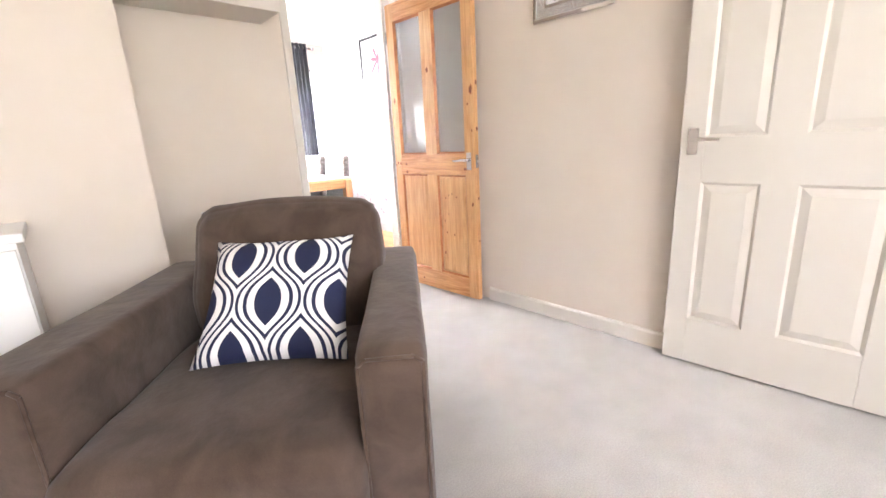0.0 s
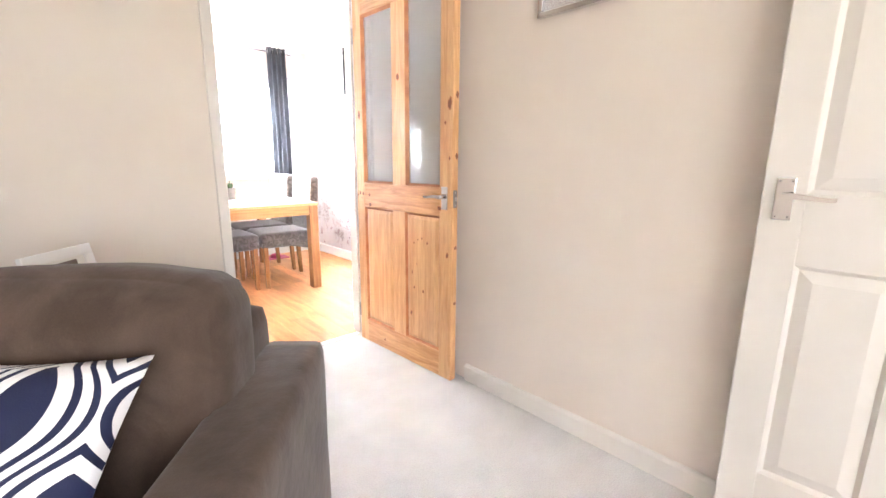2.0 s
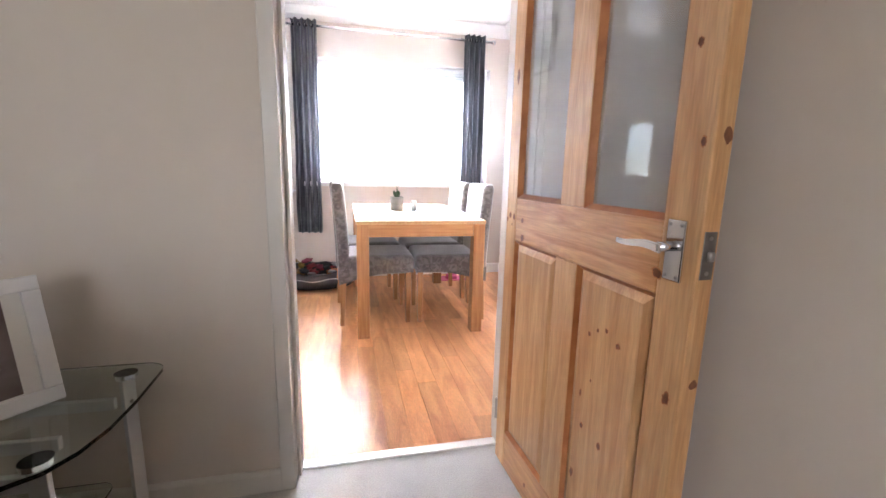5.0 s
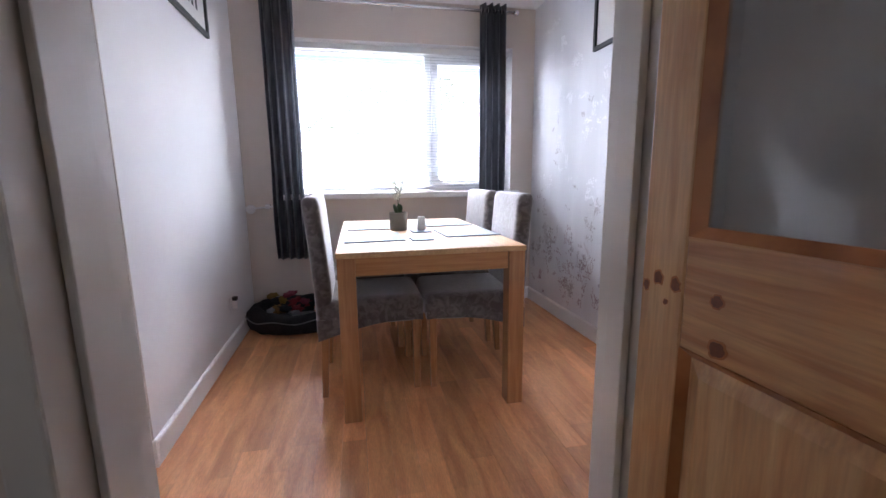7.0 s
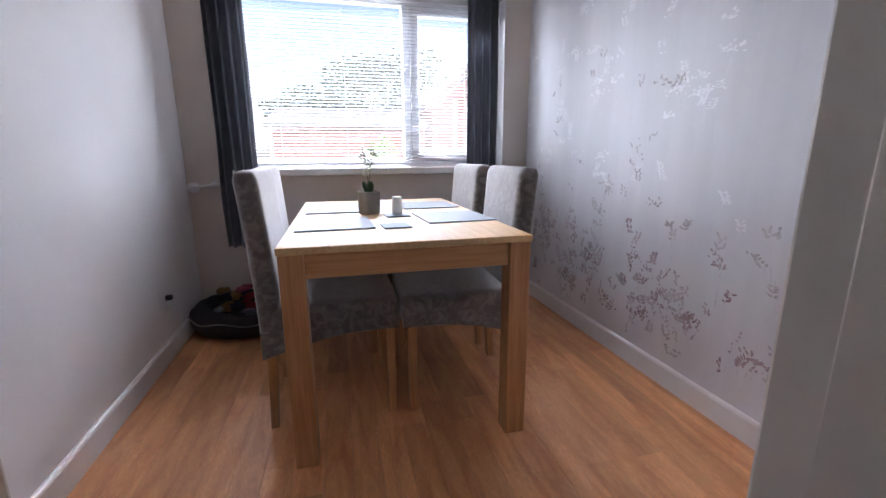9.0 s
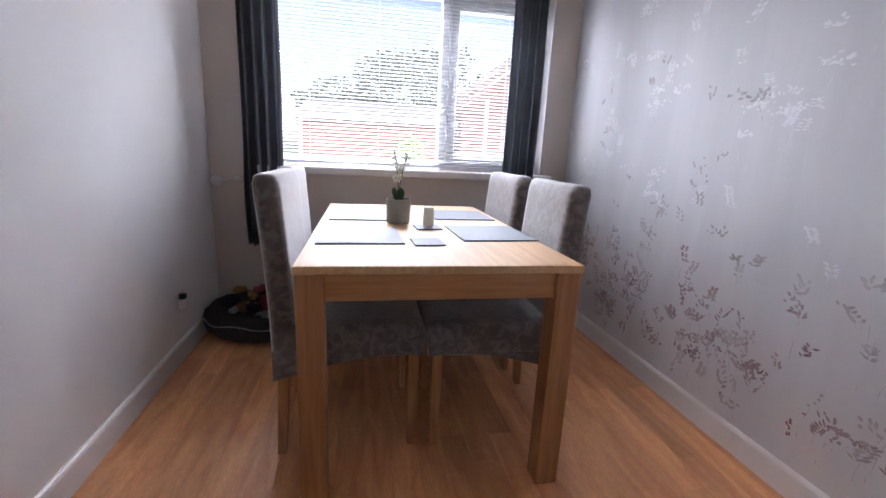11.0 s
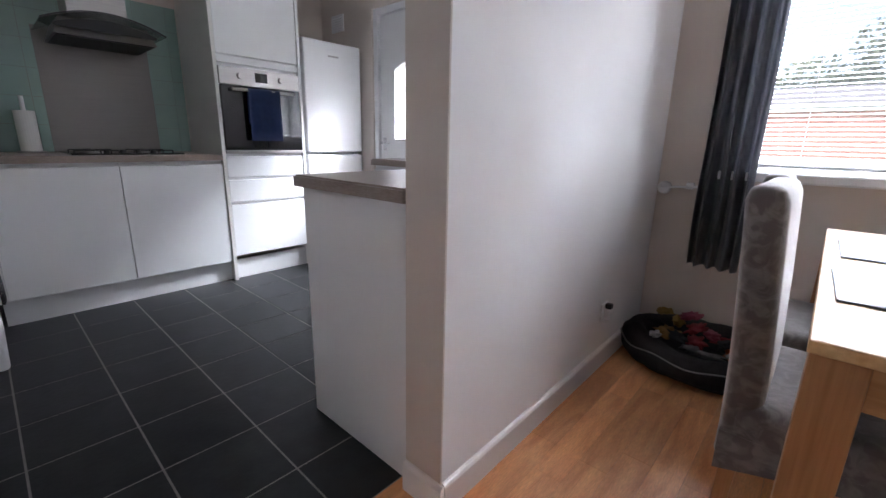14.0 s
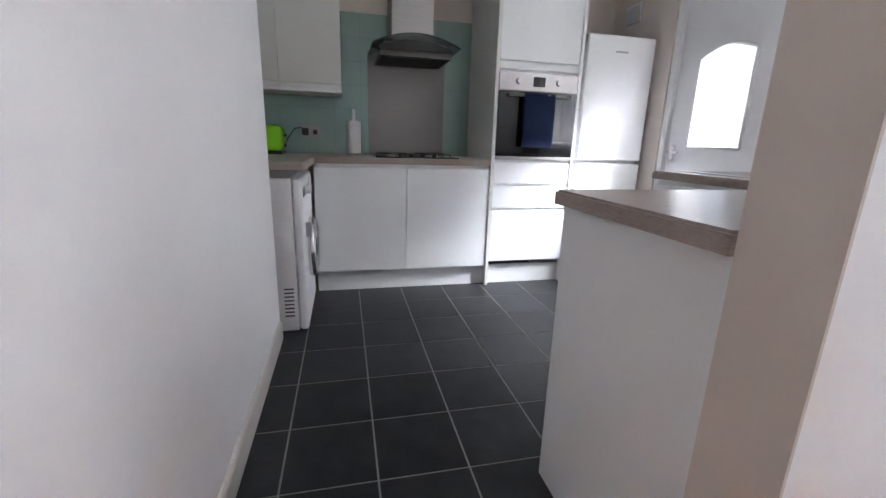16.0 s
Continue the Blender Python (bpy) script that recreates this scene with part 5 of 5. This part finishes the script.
for k in range(44):
    s = new("slat", km)
    s.parent = kb
    s.matrix_local = pose(0, 0, 1.10 + 0.0215 * k, -27, 0, 0)
vent = thing("air_vent", "white plastic louvred vent high on the wall", "vent", pose(-1.72, 5.719, 2.06))
part("plate", box(-0.09, 0.09, -0.012, 0.0, -0.07, 0.07, 0.003), UPVC, vent)
for k in range(6):
    part("louvre", box(-0.075, 0.075, -0.022, -0.0125, -0.055 + 0.019 * k, -0.047 + 0.019 * k), UPVC, vent)

# lounge front window
lw = tagged(new("window_3"), "wide white plastic lounge window", "window", kind="structure")
for a, b, c, d in ((-0.9, 1.6, 0.85, 0.91), (-0.9, 1.6, 2.09, 2.15), (-0.9, -0.84, 0.91, 2.09), (1.54, 1.6, 0.91, 2.09), (-0.1, -0.04, 0.91, 2.09), (0.74, 0.8, 0.91, 2.09)):
    part("window_frame", box(a, b, -2.36, -2.29, c, d, 0.004), UPVC, lw)
for a, b in ((-0.84, -0.1), (-0.04, 0.74), (0.8, 1.54)):
    pane = part("pane", box(a, b, -2.33, -2.326, 0.91, 2.09), CLEAR, lw)
    pane.visible_shadow = False

# ---- outside ----
GRASS = material("lawn_grass", (0.06, 0.12, 0.03), 0.9, color2=(0.10, 0.16, 0.05), scale=3, bump=0.5, bump_scale=80)
structure("ground", box(-300, 300, -300, 300, -0.4, -0.2), GRASS, "mown lawn running out beyond the house", "ground")
structure("pavement_patio", box(-4, 6, 6.1, 8.6, -0.21, -0.16), CONCRETE, "pale concrete patio behind the house", "pavement")
FENCE = material("weathered_fence_wood", (0.30, 0.22, 0.16), 0.8, color2=(0.40, 0.31, 0.24), scale=6, stretch=(10, 10, 0.6), mix=1.0, vary=0.15)
BRICK = material("red_brick", (0.29, 0.11, 0.08), 0.85, color2=(0.36, 0.16, 0.12), scale=12, bump=0.3, bump_scale=40)
fence = thing("garden_fence", "weathered timber garden fence with upright boards", "fence", pose(0, 13.0, -0.2))
bm = bmesh.new()
add_box(bm, -0.07, 0.07, 0, 0.018, 0.05, 1.25)
bmesh_board = mesh_from("board", bm, FENCE)
for k in range(50):
    b = new("board", bmesh_board)
    b.parent = fence
    b.matrix_local = pose(-7.2 + 0.15 * k, 0, 0.01 * (k % 3))
for k in range(5):
    part("post", box(-7.3 + 1.8 * k, -7.2 + 1.8 * k, 0.02, 0.12, 0, 1.35), FENCE, fence)
part("rail", box(-7.3, 0.25, 0.02, 0.06, 1.0, 1.08), UPVC, fence, "pale painted top rail")
SLATEROOF = material("grey_roof_tile", (0.20, 0.19, 0.19), 0.8, color2=(0.27, 0.255, 0.25), scale=7, bump=0.3, bump_scale=30)
garage = thing("garage", "low red brick garage with a white fascia board", "garage", pose(0, 14.0, -0.2))
part("wall", box(0.45, 4.3, 0, 5.0, 0, 1.93), BRICK, garage)
part("fascia", box(0.40, 4.35, -0.10, -0.06, 1.93, 2.06), UPVC, garage, "white fascia board and gutter")
part("downpipe", rod((0.52, -0.05, 0.0), (0.52, -0.05, 1.93), 0.045), UPVC, garage, "white plastic downpipe")
part("roof", prism([(-0.12, 2.0), (2.5, 2.62), (5.1, 2.0), (5.1, 1.93), (-0.06, 1.93)], 0.38, 4.37, "x"), SLATEROOF, garage)
LEAVES = material("garden_leaves", (0.10, 0.13, 0.07), 0.6, color2=(0.12, 0.16, 0.09), scale=2)


def leafy(rnd, n, centre, size, leaf=0.14, mat=LEAVES):
    """A cloud of small leaves that thins out towards an uneven edge."""
    verts, faces = [], []
    lobes = [(Vector((rnd.uniform(-0.6, 0.6) * size[0], rnd.uniform(-0.6, 0.6) * size[1], rnd.uniform(-0.5, 0.6) * size[2])), rnd.uniform(0.35, 0.6)) for _ in range(9)]
    for _ in range(n):
        c, k = rnd.choice(lobes)
        d = Vector((rnd.gauss(0, 1), rnd.gauss(0, 1), rnd.gauss(0, 1))).normalized() * k * rnd.uniform(0.5, 1.0)
        p = Vector(centre) + c + Vector((d.x * size[0], d.y * size[1], d.z * size[2]))
        q = Euler((rnd.uniform(0, 6), rnd.uniform(0, 6), rnd.uniform(0, 6))).to_matrix()
        s = leaf * rnd.uniform(0.6, 1.3)
        i = len(verts)
        for v in ((-s, 0, 0), (0, -s * 0.5, s * 0.1), (s, 0, 0), (0, s * 0.5, s * 0.1)):
            verts.append(p + q @ Vector(v))
        faces.append((i, i + 1, i + 2, i + 3))
    me = bpy.data.meshes.new("crown")
    me.from_pydata(verts, [], faces)
    me.materials.append(mat)
    return me


rg = random.Random(21)
for x, y, hgt, wid in ((-4.5, 24, 5.5, 2.4), (0.5, 27, 4.6, 2.8), (4.2, 25, 6.2, 3.0), (8.5, 24, 5.0, 2.6), (-10, 26, 6.0, 3.0)):
    tr = thing("tree", "broad leafy garden tree beyond the fence", "tree", pose(x, y, -0.2), "trees beyond the fence")
    bm = bmesh.new()
    cyl(bm, (0, 0, 0), (0.1, 0, hgt * 0.5), 0.2, 0.12, 10)
    for k in range(5):
        a = k * 1.3
        cyl(bm, (0.1, 0, hgt * (0.35 + 0.04 * k)), (wid * 0.5 * math.cos(a), wid * 0.5 * math.sin(a), hgt * (0.6 + 0.05 * k)), 0.07, 0.02, 8)
    part("trunk", bm, FENCE, tr)
    ob = new("crown", leafy(rg, 2600, (0, 0, hgt * 0.68), (wid, wid, hgt * 0.36)))
    ob.parent = tr
SHRUB = material("bright_shrub_leaves", (0.15, 0.25, 0.05), 0.6, color2=(0.20, 0.30, 0.08), scale=3)
for x, y, wid, hgt in ((3.0, 12.0, 0.50, 1.6), (5.6, 11.8, 0.6, 1.3)):
    sh = thing("garden_bush", "bright green rounded garden bush", "bush", pose(x, y, -0.2))
    bm = bmesh.new()
    for k in range(5):
        cyl(bm, (0, 0, 0), (0.3 * wid * math.cos(k * 1.26), 0.3 * wid * math.sin(k * 1.26), 0.6 * hgt), 0.02, 0.01, 6)
    part("stems", bm, FENCE, sh)
    ob = new("foliage", leafy(rg, 1500, (0, 0, 0.55 * hgt), (wid, wid, 0.45 * hgt), 0.06, SHRUB))
    ob.parent = sh
house = thing("brick_house", "red brick house with a tiled gable roof beyond the garden", "house", pose(8.2, 14.5, -0.2))
part("wall", prism([(-3.6, 0.0), (3.6, 0.0), (3.6, 2.5), (0.0, 5.2), (-3.6, 2.5)], 0, 6, "y"), BRICK, house)
part("roof", prism([(-3.85, 2.40), (0.0, 5.30), (3.85, 2.40), (3.85, 2.55), (0.0, 5.48), (-3.85, 2.55)], -0.2, 6.2, "y"), material("brown_roof_tile", (0.20, 0.12, 0.09), 0.8, color2=(0.26, 0.16, 0.13), scale=8), house)
part("downpipe", rod((-2.95, -0.06, 0), (-2.95, -0.06, 2.7), 0.045), UPVC, house, "white plastic downpipe")
for x in (-1.6, 1.4):
    wd = part("window", box(x - 0.6, x + 0.6, -0.03, 0.0, 1.0, 2.2), UPVC, house)
    part("pane", box(x - 0.52, x + 0.52, -0.036, -0.031, 1.08, 2.12), BLACKGLASS, wd)

# ---- wallpaper motifs ----
m, WL = run_matrix((3.388, 5.8), (3.425, 3.104))
rw = random.Random(8)
SILVER = material("silver_leaf_print", (0.90, 0.90, 0.92), 0.45, 0.2, color2=(0.80, 0.80, 0.83), scale=30)
PLUM = material("plum_print", (0.27, 0.16, 0.18), 0.55, color2=(0.55, 0.47, 0.49), scale=9, mix=1.0)
DUSK = material("dark_print", (0.38, 0.34, 0.35), 0.55, color2=(0.60, 0.58, 0.59), scale=9, mix=1.0)
east = bpy.data.objects["wall_dining_east"]


def motif_sheet(name, mat, stems, lift, big=1.0):
    verts, faces = [], []

    def blob(s, z, a, b, turn, n=8):
        a, b, i = a * big, b * big, len(verts)
        for k in range(n):
            u = math.sin(2 * math.pi * k / n)
            p, q = a * math.cos(2 * math.pi * k / n), b * u * abs(u) ** 0.6
            verts.append((s + p * math.cos(turn) - q * math.sin(turn), lift, z + p * math.sin(turn) + q * math.cos(turn)))
        faces.append(tuple(range(i, i + n)))

    for s, z0, h, kind, size in stems:
        bend = rw.uniform(-0.06, 0.06)
        steps = 9
        for k in range(steps):
            f, g = k / steps, (k + 1) / steps
            i = len(verts)
            w = rw.uniform(0.0003, 0.0008)
            for ff in (f, g):
                x = s + bend * ff * ff
                verts.extend(((x - w, lift, z0 + h * ff), (x + w, lift, z0 + h * ff)))
            if rw.random() < 0.4:
                faces.append((i, i + 1, i + 3, i + 2))
        for k in range(size):
            f = 1 - 0.6 * k / size
            side = 1 if k % 2 else -1
            x, z = s + bend * f * f, z0 + h * f
            if rw.random() < 0.2:
                continue
            if kind == 0:
                blob(x + side * rw.uniform(0.006, 0.018), z, rw.uniform(0.006, 0.015), rw.uniform(0.003, 0.006), math.pi / 2 - side * rw.uniform(0.3, 1.3))
            elif kind == 1:
                a = rw.uniform(-0.3, 3.4)
                r = rw.uniform(0.008, 0.05)
                blob(x + r * math.cos(a), z0 + h + 0.7 * r * math.sin(a), rw.uniform(0.005, 0.013), rw.uniform(0.003, 0.006), a + rw.uniform(-0.5, 0.5))
            elif kind == 2:
                blob(x + rw.uniform(-0.045, 0.045), z0 + h + rw.uniform(-0.015, 0.015), rw.uniform(0.006, 0.016), rw.uniform(0.003, 0.006), rw.uniform(-0.5, 0.5))
            elif kind == 4:
                up = z0 + h * (0.62 + 0.38 * k / size)
                for way in (-1, 1):
                    blob(x + way * rw.uniform(0.006, 0.016), up, rw.uniform(0.007, 0.013), rw.uniform(0.002, 0.004), way * rw.uniform(0.1, 0.5))
            elif kind == 5:
                for _ in range(2):
                    blob(x + rw.gauss(0, 0.028), z0 + h + rw.gauss(0, 0.010), rw.uniform(0.005, 0.010), rw.uniform(0.003, 0.006), rw.uniform(-0.4, 0.4))
            else:
                blob(x + rw.uniform(-0.012, 0.012), z, rw.uniform(0.003, 0.006), rw.uniform(0.004, 0.008), rw.uniform(0, 3), 10)
    me = bpy.data.meshes.new(name)
    me.from_pydata(verts, [], faces)
    me.materials.append(mat)
    ob = new(name, me)
    ob.parent = east
    ob.matrix_world = m
    return ob


def sprigs(n, z_lo, z_hi, h_lo, h_hi, per=3, kinds=(0, 0, 1, 1, 3, 3)):
    """Sprigs in loose clumps along the wall."""
    out = []
    for _ in range(n // per):
        s0, z0 = rw.uniform(0.06, WL - 0.08), rw.uniform(z_lo, z_hi)
        for _ in range(per):
            out.append((min(WL - 0.03, max(0.03, s0 + rw.gauss(0, 0.05))), max(0.1, z0 + rw.gauss(0, 0.05)), rw.uniform(h_lo, h_hi), rw.choice(kinds), rw.randint(6, 15)))
    return out


motif_sheet("plum_motif", PLUM, sprigs(135, 0.12, 0.52, 0.04, 0.18, 3, (0, 0, 1, 1, 3, 4)), -0.0012, 1.0)
motif_sheet("dark_motif", DUSK, sprigs(105, 0.12, 0.75, 0.06, 0.22, 3, (0, 1, 3, 4)), -0.0016, 1.1)
motif_sheet("silver_motif", SILVER, sprigs(104, 0.66, 1.9, 0.10, 0.30, 2, (4, 4, 4, 5, 5, 1)), -0.0020, 1.0)
motif_sheet("faint_motif", DUSK, sprigs(40, 0.8, 2.0, 0.04, 0.12, 2), -0.0024)

# ---- floor and wall pieces ----
PW, PL = 0.096, 0.62
row = 0
x = 0.967
while x < 3.5:
    y = 3.024 - (row * 0.37 + 0.11 * (row % 3)) % PL
    while y < 5.8:
        y0, y1 = max(y, 3.024), min(y + PL, 5.795)
        if y1 - y0 > 0.02:
            part("plank", box(x + 0.0004, min(x + PW, 3.5) - 0.0004, y0 + 0.0004, y1 - 0.0004, -0.008, 0.0), LAMINATE, floor_dining)
        y += PL
    x += PW
    row += 1
TXP, TYP = 0.3045, 0.302
for i in range(-8, 4):
    for j in range(-3, 10):
        x0, x1 = max(0.083 + TXP * i, -1.985), min(0.083 + TXP * (i + 1), 0.966)
        y0, y1 = max(3.241 + TYP * j, 2.602 if i < -2 else 3.104), min(3.241 + TYP * (j + 1), 5.80)
        if x1 - x0 > 0.02 and y1 - y0 > 0.02:
            bm = box(x0 + 0.0034, x1 - 0.0034, y0 + 0.0034, y1 - 0.0034, -0.0015, 0.0)
            part("tile", bm, TILE, floor_kitchen)
for i in range(10):
    for j in range(6):
        y0, y1 = 2.606 + 0.20 * i, min(2.606 + 0.20 * (i + 1), 4.476)
        z0, z1 = WT1 + 0.002 + 0.171 * j, WT1 + 0.002 + 0.171 * (j + 1)
        if y1 - y0 > 0.02:
            part("tile", box(-1.986, -1.9815, y0 + 0.001, y1 - 0.001, z0 + 0.001, min(z1, 1.955) - 0.001), GREENTILE, splash)
